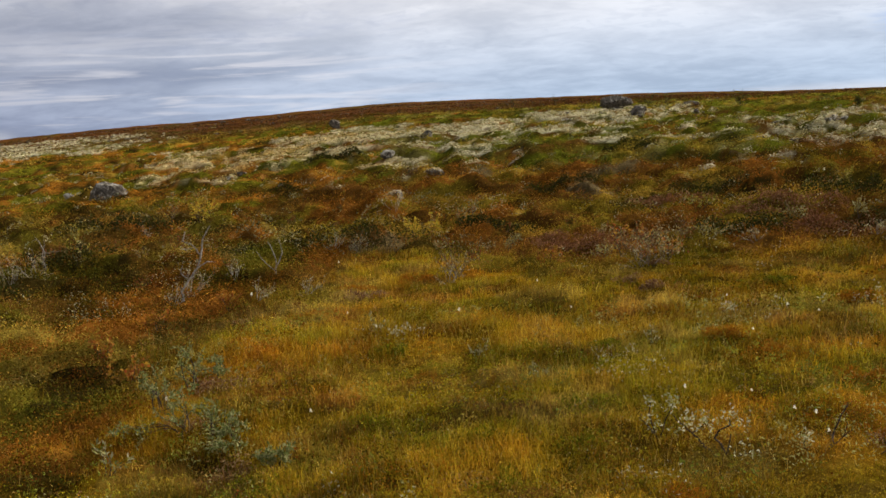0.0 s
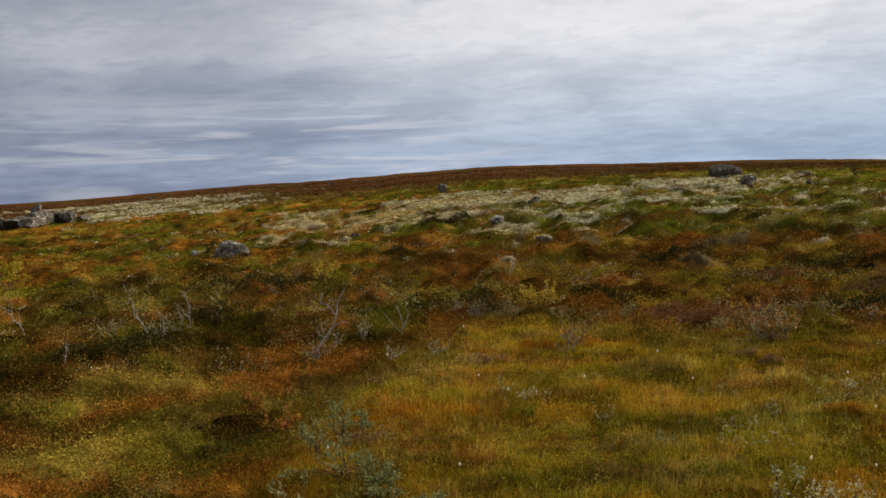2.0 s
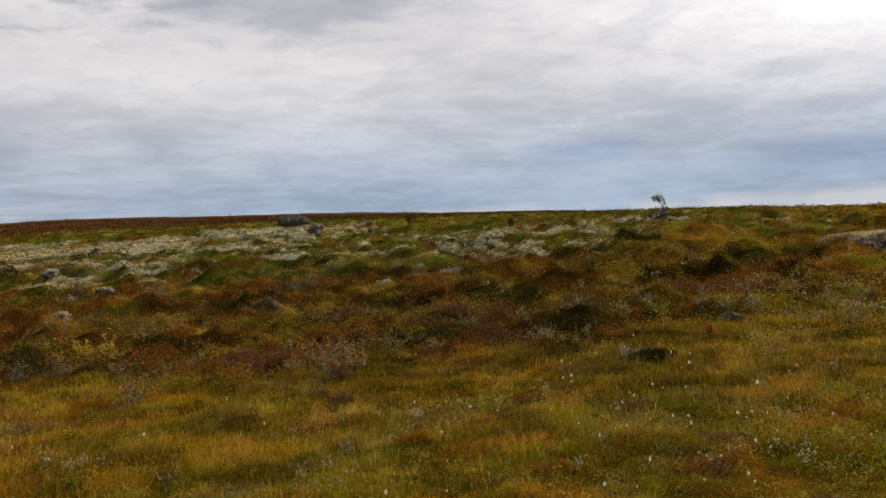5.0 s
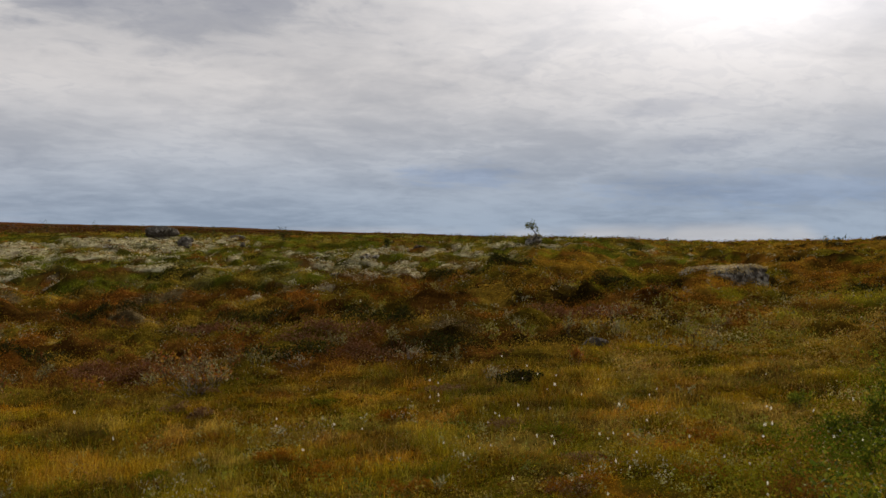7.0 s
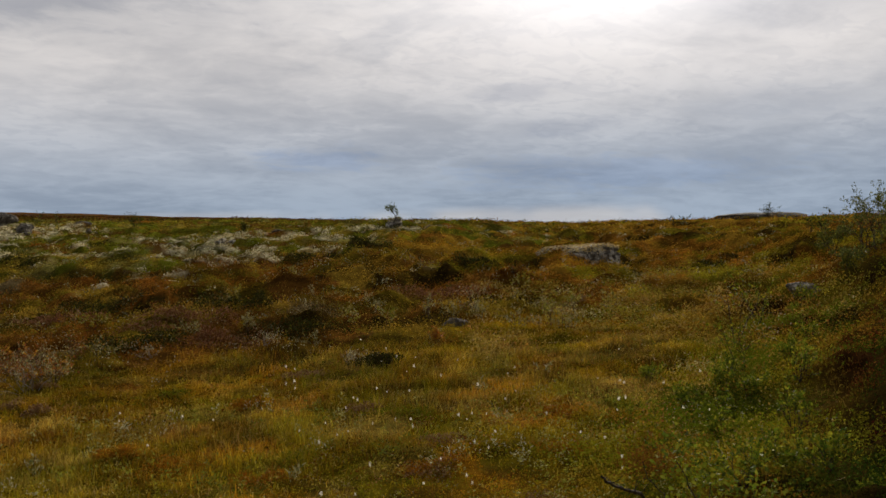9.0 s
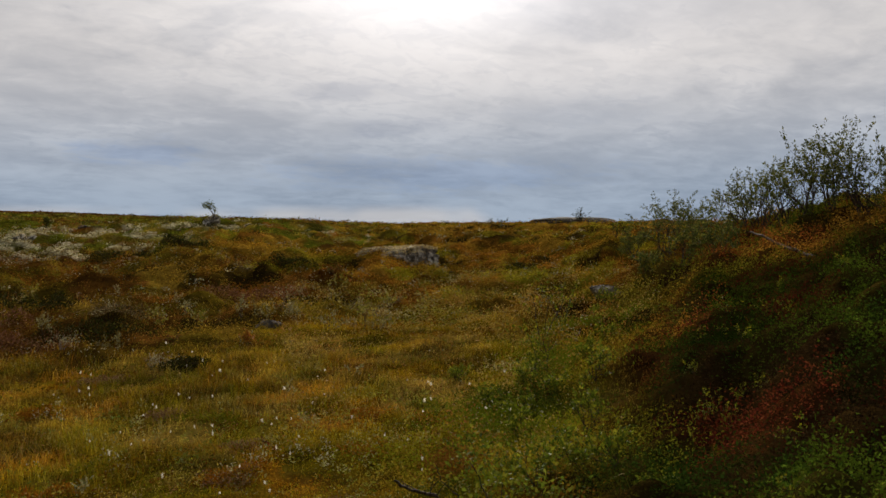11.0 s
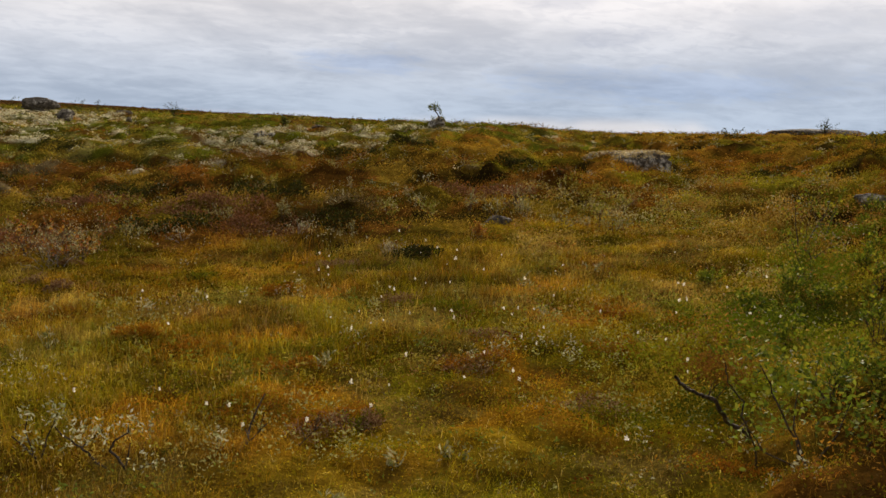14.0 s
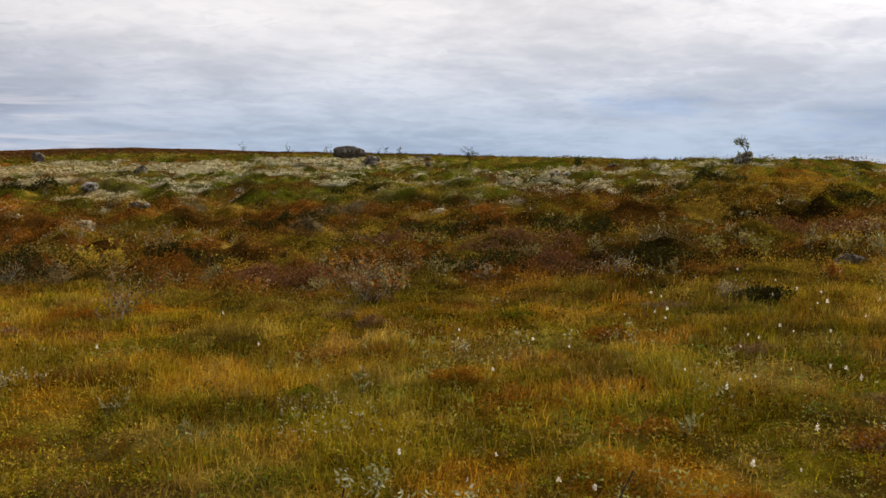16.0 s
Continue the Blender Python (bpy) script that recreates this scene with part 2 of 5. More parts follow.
def ground(x, y):
    """The ground with its hummocks."""
    az, d = polar(x, y)
    heath = 1 - bog(x, y)
    fade = 1 - step(d, 60, 140)
    big = np.abs(2 * fbm(x, y, 2.6, 1, 2) - 1) * 0.32 + np.abs(2 * fbm(x, y, 1.0, 8, 2) - 1) * 0.36 + np.abs(2 * fbm(x, y, 0.42, 19, 2) - 1) * 0.15 - 0.24
    lumps = big * (1.0 - 0.45 * step(d, 26, 50)) * (1 - 0.6 * lichen(x, y)) + (fbm(x, y, 5.0, 2, 2) - 0.5) * 0.4 * (1 - step(d, 30, 60))
    ripple = np.abs(2 * fbm(x, y, 0.45, 4, 2) - 1) * 0.16 * (1 - step(d, 14, 30))
    crest = ((fbm(x, y, 7.0, 71, 4, 0.6) - 0.5) * 0.6 - 0.2) * step(d, 70, 105) * (1 - step(d, 400, 600))
    z = land(x, y) + crest + (lumps * (0.4 + 0.6 * step(d, 9, 16))) * heath * fade + ripple * (0.5 + 0.5 * heath)
    return z + (fbm(x, y, 1.2, 6, 2) - 0.5) * 0.06 + lichen(x, y) * 0.06 + bank(x, y) * (0.12 + 0.2 * np.abs(2 * fbm(x, y, 1.5, 18, 2) - 1) + 0.24 * np.abs(2 * fbm(x, y, 0.55, 20, 2) - 1) - 0.1)


def height(x, y):
    return float(ground(np.array([x]), np.array([y]))[0])


# ---- colours of the plant cover ----
OCHRE, STRAW, OLIVE = (0.42, 0.222, 0.012), (0.54, 0.37, 0.085), (0.175, 0.15, 0.008)
YELLOW, MOSS, ORANGE = (0.37, 0.265, 0.010), (0.21, 0.21, 0.008), (0.48, 0.165, 0.009)
RED, BROWN, DARK = (0.17, 0.036, 0.007), (0.14, 0.056, 0.007), (0.032, 0.031, 0.004)
GREEN, PALE, SHADED_PEAT = (0.10, 0.13, 0.010), (0.76, 0.64, 0.35), (0.025, 0.014, 0.004)


def blend(*pairs):
    """Mix of colours by weights: arrays of n."""
    total = sum(w for w, c in pairs)[:, None] + 1e-6
    return sum(w[:, None] * np.array(c)[None] for w, c in pairs) / total


def cells(x, y, size, shift=0):
    """A number from 0 to 1 for each clump of the plan: clumps of about one size with uneven outlines."""
    wx, wy = (fbm(x, y, size * 0.8, shift + k, 3, 0.6) - 0.5 for k in (3, 4))
    gx, gy = np.asarray(x) / size + wx * 1.3 + 500 + shift, np.asarray(y) / size + wy * 1.3 + 500 - shift
    i, j = np.floor(gx).astype(int), np.floor(gy).astype(int)
    near, own = np.full(gx.shape, 9.0), np.zeros(gx.shape)
    for di in (-1, 0, 1):
        for dj in (-1, 0, 1):
            a, b = i + di, j + dj
            away = (a + LATTICE[a % 256, b % 256] - gx) ** 2 + (b + LATTICE[(a + 91) % 256, (b + 37) % 256] - gy) ** 2
            closer = away < near
            near = np.where(closer, away, near)
            own = np.where(closer, LATTICE[(a * 3 + 17) % 256, (b * 5 + 59) % 256], own)
    return own


def species(u, table):
    """The colours of clumps: each share of the table takes its part of the numbers from 0 to 1."""
    shares = np.cumsum([w for w, c in table])
    return np.array([c for w, c in table])[np.minimum(np.searchsorted(shares / shares[-1], u), len(table) - 1)]


RUSTY, SOOT, LEAFGREEN = (0.25, 0.092, 0.013), (0.032, 0.025, 0.005), (0.155, 0.152, 0.011)
BAND = [(30, (0.18, 0.076, 0.013)), (14, RUSTY), (13, SOOT), (20, (0.21, 0.15, 0.014)), (16, (0.34, 0.21, 0.025)), (3, (0.20, 0.15, 0.07))]
SLOPE = [(36, (0.135, 0.155, 0.011)), (17, (0.060, 0.066, 0.009)), (14, (0.15, 0.075, 0.013)), (18, (0.29, 0.21, 0.024)), (5, RUSTY), (10, (0.25, 0.225, 0.055))]
RISE = [(28, (0.33, 0.135, 0.015)), (32, LEAFGREEN), (14, (0.16, 0.07, 0.011)), (10, SOOT), (16, (0.36, 0.23, 0.03))]
LANE = [(36, (0.36, 0.205, 0.022)), (24, (0.31, 0.135, 0.016)), (18, (0.20, 0.165, 0.012)), (11, SOOT), (11, (0.27, 0.235, 0.014))]
VERGE = [(22, (0.13, 0.068, 0.012)), (11, (0.27, 0.10, 0.014)), (25, SOOT), (24, (0.14, 0.118, 0.012)), (9, (0.28, 0.20, 0.03))]
FLAT = [(28, (0.42, 0.235, 0.014)), (22, (0.30, 0.24, 0.010)), (14, (0.18, 0.16, 0.008)), (14, (0.46, 0.17, 0.012)), (9, (0.5, 0.34, 0.07)), (7, (0.20, 0.105, 0.03))]
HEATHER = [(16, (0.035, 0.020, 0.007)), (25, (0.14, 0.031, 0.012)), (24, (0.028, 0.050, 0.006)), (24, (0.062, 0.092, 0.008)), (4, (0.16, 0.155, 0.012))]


BANK_TOP = [(28, (0.28, 0.14, 0.018)), (22, (0.17, 0.15, 0.012)), (20, (0.085, 0.105, 0.01)), (16, (0.20, 0.06, 0.012)), (14, (0.05, 0.03, 0.008))]


def lichen_colour(x, y):
    """Grey-white on the tops, straw-coloured with grass on the lower left."""
    az, d = polar(x, y)
    warm = (step(az, -3, 7) * (1 - step(d, 35, 43)) * (0.45 + 0.55 * step(fbm(x, y, 2.0, 73, 3), 0.42, 0.56)))[:, None]
    return np.array((0.66, 0.60, 0.40)) * (1 - warm) + np.array((0.64, 0.47, 0.18)) * warm


def patches(x, y):
    """Cushions of the bog: shares of orange moss, grey twiggy shrublets and fresh green moss."""
    p, q = fbm(x, y, 0.75, 61, 3, 0.6), fbm(x, y, 0.6, 62, 3, 0.6)
    return step(p, 0.575, 0.62), step(p, 0.415, 0.37), step(q, 0.57, 0.62)


def foot(x, y):
    """1 on the leafy strip along the foot of the bank."""
    inside = 1.0 + 0.39 * x - y
    return np.exp(-((inside + 0.62) / 0.5) ** 2) * step(x, 3.5, 4.4) * (1 - step(x, 9.0, 11.0))


def cover(x, y):
    """The colour of the plants at places of the plan."""
    x, y = np.asarray(x, float), np.asarray(y, float)
    az, d = polar(x, y)
    b, k, li = bog(x, y), bank(x, y), lichen(x, y)
    wide = 1 + 3 * step(d, 50, 90)
    a1, a2, a3, a4 = (fbm(x / wide, y / wide, s, q, 4, 0.55) for s, q in ((1.1, 11), (1.5, 12), (3.2, 13), (0.75, 14)))
    rust, twig, fresh = patches(x, y)
    wet = blend((0.4 + 0 * x, OCHRE), (rust * 3.2, (0.44, 0.145, 0.010)), (twig * 5, (0.27, 0.165, 0.075)), (fresh * 6, (0.19, 0.205, 0.009)), (step(a1, 0.5, 0.57) * 3, YELLOW), (step(a2, 0.53, 0.6) * 3.5, ORANGE),
                (step(a3, 0.52, 0.6) * 2.5, OLIVE), (step(a4, 0.55, 0.62) * 3, STRAW), (step(a4, 0.44, 0.37) * 3, BROWN),
                (step(a1, 0.43, 0.36) * 3, MOSS), (step(-az, 28, 42) * step(a3, 0.4, 0.5) * 2.2, (0.36, 0.30, 0.012)), (step(-az, 6, 22) * (1 - step(d, 5.0, 7.0)) * step(a4, 0.36, 0.5) * 5, (0.31, 0.275, 0.018)),
                (step(az, 2, 12) * step(a2, 0.42, 0.5) * 1.0, ORANGE), (step(az, 8, 18) * step(a1, 0.45, 0.52) * 3, (0.13, 0.09, 0.008)), (step(a2, 0.4, 0.34) * 2.5, OLIVE),
                (np.exp(-((az + 8) / 13) ** 2 - ((d - 7.5) / 2.6) ** 2) * step(a3, 0.34, 0.5) * 1.7, (0.48, 0.27, 0.02)))
    wet = 0.5 * wet + 0.5 * species(cells(x, y, 0.42, 5), FLAT)
    wet = wet * (0.52 + 0.78 * step(fbm(x, y, 0.4, 77, 3, 0.6), 0.36, 0.62) - 0.42 * step(az, 4, 14) * (1 - step(d, 5.5, 8)))[:, None]
    blur = (fbm(x, y, 3.0, 75, 3) - 0.5)
    zone = np.select([-az + blur * 30 > 43, d + blur * 12 > np.interp(az, (-34, -24, -12, 4, 12), (26, 21, 22, 24, 21)), az > 7], [0, 1, 2], 3)
    u = cells(x, y, 0.85, 1)
    dry = np.where((zone == 0)[:, None], species(u, LANE), np.where((zone == 2)[:, None], species(u, VERGE), species(u, BAND)))
    left = step(az + blur * 20, 3, 9)[:, None] * (d < 52)[:, None]
    dry = np.where((zone == 1)[:, None], np.where(left > 0.5, species(u, RISE), species(u, SLOPE)), dry)
    fine = fbm(x, y, 0.5, 76, 3, 0.6)
    dry = dry * (0.56 + 1.12 * step(fine, 0.38, 0.62))[:, None]
    high = step(d + blur * 16, 50, 66)[:, None] * step(az, -44, -34)[:, None]
    top = blend((1.0 + 0 * x, (0.12, 0.05, 0.02)), (step(a2, 0.5, 0.58) * 2, (0.17, 0.06, 0.014)), (step(a1, 0.5, 0.42) * 2, (0.06, 0.03, 0.012)), (step(a3, 0.54, 0.62) * 2, (0.12, 0.095, 0.02)))
    dry = dry * (1 - high) + top * high
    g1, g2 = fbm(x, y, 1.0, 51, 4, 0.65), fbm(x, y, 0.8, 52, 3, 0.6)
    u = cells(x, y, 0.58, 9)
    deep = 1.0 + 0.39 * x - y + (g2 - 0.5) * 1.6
    # farther in, the lightest clumps are left out: heather tones darkened for its shade
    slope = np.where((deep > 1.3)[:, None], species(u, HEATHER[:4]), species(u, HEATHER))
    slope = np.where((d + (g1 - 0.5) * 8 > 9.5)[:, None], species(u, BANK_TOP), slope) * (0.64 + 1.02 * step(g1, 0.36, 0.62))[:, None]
    leafy = (foot(x, y) * 0.8)[:, None]
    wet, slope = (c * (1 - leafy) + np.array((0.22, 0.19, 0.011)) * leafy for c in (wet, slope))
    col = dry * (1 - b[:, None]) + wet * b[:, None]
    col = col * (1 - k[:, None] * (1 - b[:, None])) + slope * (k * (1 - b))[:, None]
    li = li[:, None] * 0.8
    return col * (1 - li) + lichen_colour(x, y) * li


def soil(x, y):
    """The colour of the ground itself: moss on the wet flat, peat and litter under the heath, toned down to paint in
    shade between the plants.
    """
    b, li = bog(x, y)[:, None], lichen(x, y)[:, None]
    _, d = polar(x, y)
    bare = np.clip(0.6 + 0.3 * bank(x, y) - 0.4 * foot(x, y) - 0.25 * (1 - step(polar(x, y)[1], 7, 11)) * step(polar(x, y)[0], 8, 16), 0.2, 0.9)[:, None] * (1 - li) * (1 - 0.65 * step(d, 30, 70))[:, None]
    return cover(x, y) * (1 - bare) + np.array(SHADED_PEAT) * bare


# ---- meshes from arrays ----
def tri_mesh(name, verts, tris, colours=None, smooth=False):
    me = bpy.data.meshes.new(name)
    me.vertices.add(len(verts))
    me.vertices.foreach_set("co", np.ascontiguousarray(verts, np.float32).ravel())
    me.loops.add(len(tris) * 3)
    me.loops.foreach_set("vertex_index", np.ascontiguousarray(tris, np.int32).ravel())
    me.polygons.add(len(tris))
    me.polygons.foreach_set("loop_start", np.arange(0, len(tris) * 3, 3, dtype=np.int32))
    me.update(calc_edges=True)
    if smooth:
        me.polygons.foreach_set("use_smooth", np.ones(len(tris), bool))
    if colours is not None:
        at = me.attributes.new("tint", "FLOAT_COLOR", "POINT")
        at.data.foreach_set("color", np.concatenate([colours, np.ones((len(verts), 1))], 1).astype(np.float32).ravel())
    me.validate()
    return me


def part(name, me, material, parent=None, label=""):
    """One mesh object under a thing or a part."""
    if isinstance(me, bmesh.types.BMesh):
        bm, me = me, bpy.data.meshes.new(name)
        bm.to_mesh(me)
        bm.free()
    if not me.materials:
        me.materials.append(material)
    ob = new(name, me)
    if parent is not None:
        ob.parent = parent
    return tagged(ob, label)


def thing(name, x, y, z, turn, label, category, group="", kind=""):
    ob = new(name)
    ob.empty_display_size = 0.1
    ob.matrix_world = pose(x, y, z, 0, 0, turn)
    return tagged(ob, label, category, group, kind)


# ---- materials ----
def plant_material(name, through_light=0.35, rough=0.6, vary=0.35, gloss=0.0):
    """Leaf or blade: its colour from the tint of its species, with light through it."""
    m = bpy.data.materials.new(name)
    m.use_nodes = True
    n = Net(m.node_tree)
    tint = n.node("ShaderNodeAttribute", attribute_name="tint").outputs["Color"]
    rnd = n.node("ShaderNodeNewGeometry").outputs["Random Per Island"]
    val = n.math("ADD", 1 - vary, n.math("MULTIPLY", rnd, 2 * vary))
    col = n.node("ShaderNodeHueSaturation", {"Value": val, "Color": tint, "Hue": n.math("ADD", 0.488, n.math("MULTIPLY", rnd, 0.024))}).outputs[0]
    bsdf = n.node("ShaderNodeBsdfPrincipled", {"Base Color": col, "Roughness": rough, "Specular IOR Level": gloss})
    tr = n.node("ShaderNodeBsdfTranslucent", {"Color": col})
    mix = n.node("ShaderNodeMixShader", {0: through_light, 1: bsdf.outputs[0], 2: tr.outputs[0]})
    n.node("ShaderNodeOutputMaterial", {"Surface": mix.outputs[0]})
    return m


def ground_material():
    m = bpy.data.materials.new("plant_litter_and_moss")
    m.use_nodes = True
    n = Net(m.node_tree)
    tint = n.node("ShaderNodeAttribute", attribute_name="tint").outputs["Color"]
    pos = n.node("ShaderNodeNewGeometry").outputs["Position"]
    n1, n2, n3 = n.noise(pos, 1.4, 6.0, 0.65), n.noise(pos, 7.0, 6.0, 0.7), n.noise(pos, 40.0, 3.0, 0.7)
    col = n.mix(n.ramp(n2, 0.42, 0.68), tint, n.mix(1.0, tint, (0.45, 0.41, 0.3), "MULTIPLY"))
    col = n.mix(n.math("MULTIPLY", n.ramp(n1, 0.5, 0.7), 0.5), col, (0.075, 0.042, 0.009))
    col = n.mix(n.math("MULTIPLY", n.ramp(n3, 0.5, 0.75), 0.5), col, n.mix(1.0, tint, (1.5, 1.45, 1.2), "MULTIPLY"))
    h = n.math("ADD", n.math("MULTIPLY", n2, 0.7), n.math("MULTIPLY", n3, 0.3))
    bump = n.node("ShaderNodeBump", {"Height": h, "Strength": 0.9, "Distance": 0.12})
    bsdf = n.node("ShaderNodeBsdfPrincipled", {"Base Color": col, "Roughness": 1.0, "Specular IOR Level": 0.0, "Normal": bump.outputs[0]})
    n.node("ShaderNodeOutputMaterial", {"Surface": bsdf.outputs[0]})
    return m


def rock_material(name, crust=0.5):
    """Grey gneiss under pale and black crust lichens."""
    m = bpy.data.materials.new(name)
    m.use_nodes = True
    n = Net(m.node_tree)
    pos = n.node("ShaderNodeNewGeometry").outputs["Position"]
    a, b, c = n.noise(pos, 2.2, 6.0, 0.65), n.noise(pos, 9.0, 6.0, 0.7), n.noise(pos, 34.0, 4.0, 0.7)
    col = n.mix(n.ramp(b, 0.35, 0.65), (0.05, 0.041, 0.029), (0.15, 0.126, 0.093))
    spots = n.math("ADD", n.math("MULTIPLY", a, 0.5), n.math("ADD", n.math("MULTIPLY", b, 0.5), n.math("MULTIPLY", c, 0.2)))
    col = n.mix(n.ramp(spots, 0.7 - 0.12 * crust, 0.76 - 0.12 * crust), col, (0.44, 0.41, 0.33))
    col = n.mix(n.math("MULTIPLY", n.ramp(c, 0.54, 0.66), 0.8), col, (0.025, 0.025, 0.025))
    bump = n.node("ShaderNodeBump", {"Height": n.math("ADD", b, n.math("MULTIPLY", c, 0.4)), "Strength": 0.7, "Distance": 0.05})
    bsdf = n.node("ShaderNodeBsdfPrincipled", {"Base Color": col, "Roughness": 0.95, "Specular IOR Level": 0.12, "Normal": bump.outputs[0]})
    n.node("ShaderNodeOutputMaterial", {"Surface": bsdf.outputs[0]})
    return m


def bark_material(name, dark, light, scale=30.0):
    m = bpy.data.materials.new(name)
    m.use_nodes = True
    n = Net(m.node_tree)
    pos = n.node("ShaderNodeNewGeometry").outputs["Position"]
    a = n.noise(pos, scale, 5.0, 0.65)
    col = n.mix(n.ramp(a, 0.35, 0.65), dark, light)
    bump = n.node("ShaderNodeBump", {"Height": a, "Strength": 0.5, "Distance": 0.01})
    bsdf = n.node("ShaderNodeBsdfPrincipled", {"Base Color": col, "Roughness": 0.95, "Specular IOR Level": 0.1, "Normal": bump.outputs[0]})
    n.node("ShaderNodeOutputMaterial", {"Surface": bsdf.outputs[0]})
    return m


GROUND = ground_material()
SEDGE = plant_material("sedge_blades", 0.2, 0.7, 0.42, 0.02)
LEAF = plant_material("heath_leaves", 0.06, 0.85, 0.22)
WILLOW = plant_material("willow_leaves", 0.3, 0.65, 0.2, 0.05)
BILBERRY = plant_material("bilberry_leaves", 0.22, 0.9, 0.16)
LICHEN = plant_material("reindeer_lichen", 0.1, 0.95, 0.22)
COTTON = plant_material("cotton_tuft", 0.55, 0.9, 0.1)
ROCK = rock_material("lichened_gneiss")
ROCK_PALE = rock_material("pale_lichened_gneiss", 0.9)
BARK = bark_material("dark_willow_bark", (0.028, 0.02, 0.013), (0.085, 0.065, 0.045))
TWIG = bark_material("grey_brown_twigs", (0.05, 0.033, 0.02), (0.13, 0.095, 0.06))
DEAD = bark_material("weathered_dead_wood", (0.13, 0.112, 0.09), (0.36, 0.33, 0.27))


# ---- the ground, one sheet to the horizon ----
def make_ground():
    front = np.arange(-94, 40.01, 0.28)
    rest = np.arange(40 + 3, 266 - 0.1, 3.0)
    az = np.concatenate([front, rest])
    r = [0.5]
    while r[-1] < 100:
        r.append(r[-1] * (1.0115 if 8 < r[-1] < 40 else 1.018) + 0.004)
    while r[-1] < 4200:
        r.append(r[-1] * 1.12)
    r = np.array(r)
    aa, rr = np.meshgrid(np.radians(az), r)
    x, y = -np.sin(aa) * rr, np.cos(aa) * rr
    x, y = np.append(x.ravel(), 0), np.append(y.ravel(), 0)
    z = ground(x, y)
    na, nr = len(az), len(r)
    i, j = np.meshgrid(np.arange(nr - 1), np.arange(na), indexing="ij")
    p, q = (i * na + j).ravel(), (i * na + (j + 1) % na).ravel()
    tris = np.concatenate([np.stack([p, p + na, q], 1), np.stack([q, p + na, q + na], 1)])
    k = np.arange(na)
    tris = np.concatenate([tris, np.stack([np.full(na, nr * na), k, (k + 1) % na], 1)])
    # counted so that faces look up
    me = tri_mesh("ground", np.stack([x, y, z], 1), tris[:, ::-1], soil(x, y), smooth=True)
    if me.polygons[0].normal.z < 0:
        me.flip_normals()
    ob = part("ground", me, GROUND)
    tagged(ob, "moorland ground of moss, litter and low heath rising to a hill", "ground", kind="structure")


make_ground()


# ---- plant cover ----
def sector(n, az0, az1, r0, r1, power, rng):
    """n places in a sector of the plan; a lower power crowds them to the near side."""
    az = np.radians(rng.uniform(az0, az1, n))
    r = (rng.random(n) * (r1 ** power - r0 ** power) + r0 ** power) ** (1 / power)
    return -np.sin(az) * r, np.cos(az) * r, r


def blades(name, x, y, tall, wide, lean, colours, material, rng, label, category, z=None):
    """Grass: each blade bends over in two steps to a point."""
    n = len(x)
    z = ground(x, y) if z is None else z
    a = rng.uniform(0, 2 * math.pi, n)
    dx, dy = np.cos(a), np.sin(a)
    b = rng.uniform(0, 2 * math.pi, n)
    wx, wy = np.cos(b) * wide * 0.5, np.sin(b) * wide * 0.5
    base = np.stack([x, y, z - 0.02], 1)
    side = np.stack([wx, wy, 0 * wx], 1)
    mid = base + np.stack([dx * tall * lean * 0.3, dy * tall * lean * 0.3, tall * 0.62], 1)
    tip = base + np.stack([dx * tall * lean + 0.05 * tall, dy * tall * lean, tall * (1.05 - 0.4 * lean)], 1)
    verts = np.stack([base - side, base + side, mid - side * 0.75, mid + side * 0.75, tip], 1).reshape(-1, 3)
    k = np.arange(n)[:, None] * 5
    tris = np.stack([k + (0, 1, 3), k + (0, 3, 2), k + (2, 3, 4)], 1).reshape(-1, 3)
    me = tri_mesh(name, verts, tris, np.repeat(colours, 5, 0))
    return tagged(part(name, me, material), label, category, kind="stuff")


def leaf_arrays(centre, way, size, rng, narrow=0.5):
    """Leaves as folded diamonds along way from centre. Vertices and triangles."""
    n = len(centre)
    way = way / (np.linalg.norm(way, axis=1, keepdims=True) + 1e-9)
    other = np.cross(way, rng.normal(size=(n, 3)))
    other /= np.linalg.norm(other, axis=1, keepdims=True) + 1e-9
    size = np.broadcast_to(size, (n,))[:, None]
    fold = np.cross(way, other) * size * 0.12
    verts = np.stack([centre, centre + way * size * 0.5 + other * size * narrow * 0.5 + fold,
                      centre + way * size, centre + way * size * 0.5 - other * size * narrow * 0.5 + fold], 1).reshape(-1, 3)
    k = np.arange(n)[:, None] * 4
    tris = np.stack([k + (0, 1, 2), k + (0, 2, 3)], 1).reshape(-1, 3)
    return verts, tris


def chip_arrays(centre, way, size, rng, narrow=0.6):
    """Tiny leaves as single pointed faces. Vertices and triangles."""
    n = len(centre)
    way = way / (np.linalg.norm(way, axis=1, keepdims=True) + 1e-9)
    other = np.cross(way, rng.normal(size=(n, 3)))
    other /= np.linalg.norm(other, axis=1, keepdims=True) + 1e-9
    size = np.broadcast_to(size, (n,))[:, None]
    verts = np.stack([centre - other * size * narrow * 0.5, centre + other * size * narrow * 0.5, centre + way * size], 1).reshape(-1, 3)
    return verts, np.arange(3 * n).reshape(-1, 3)


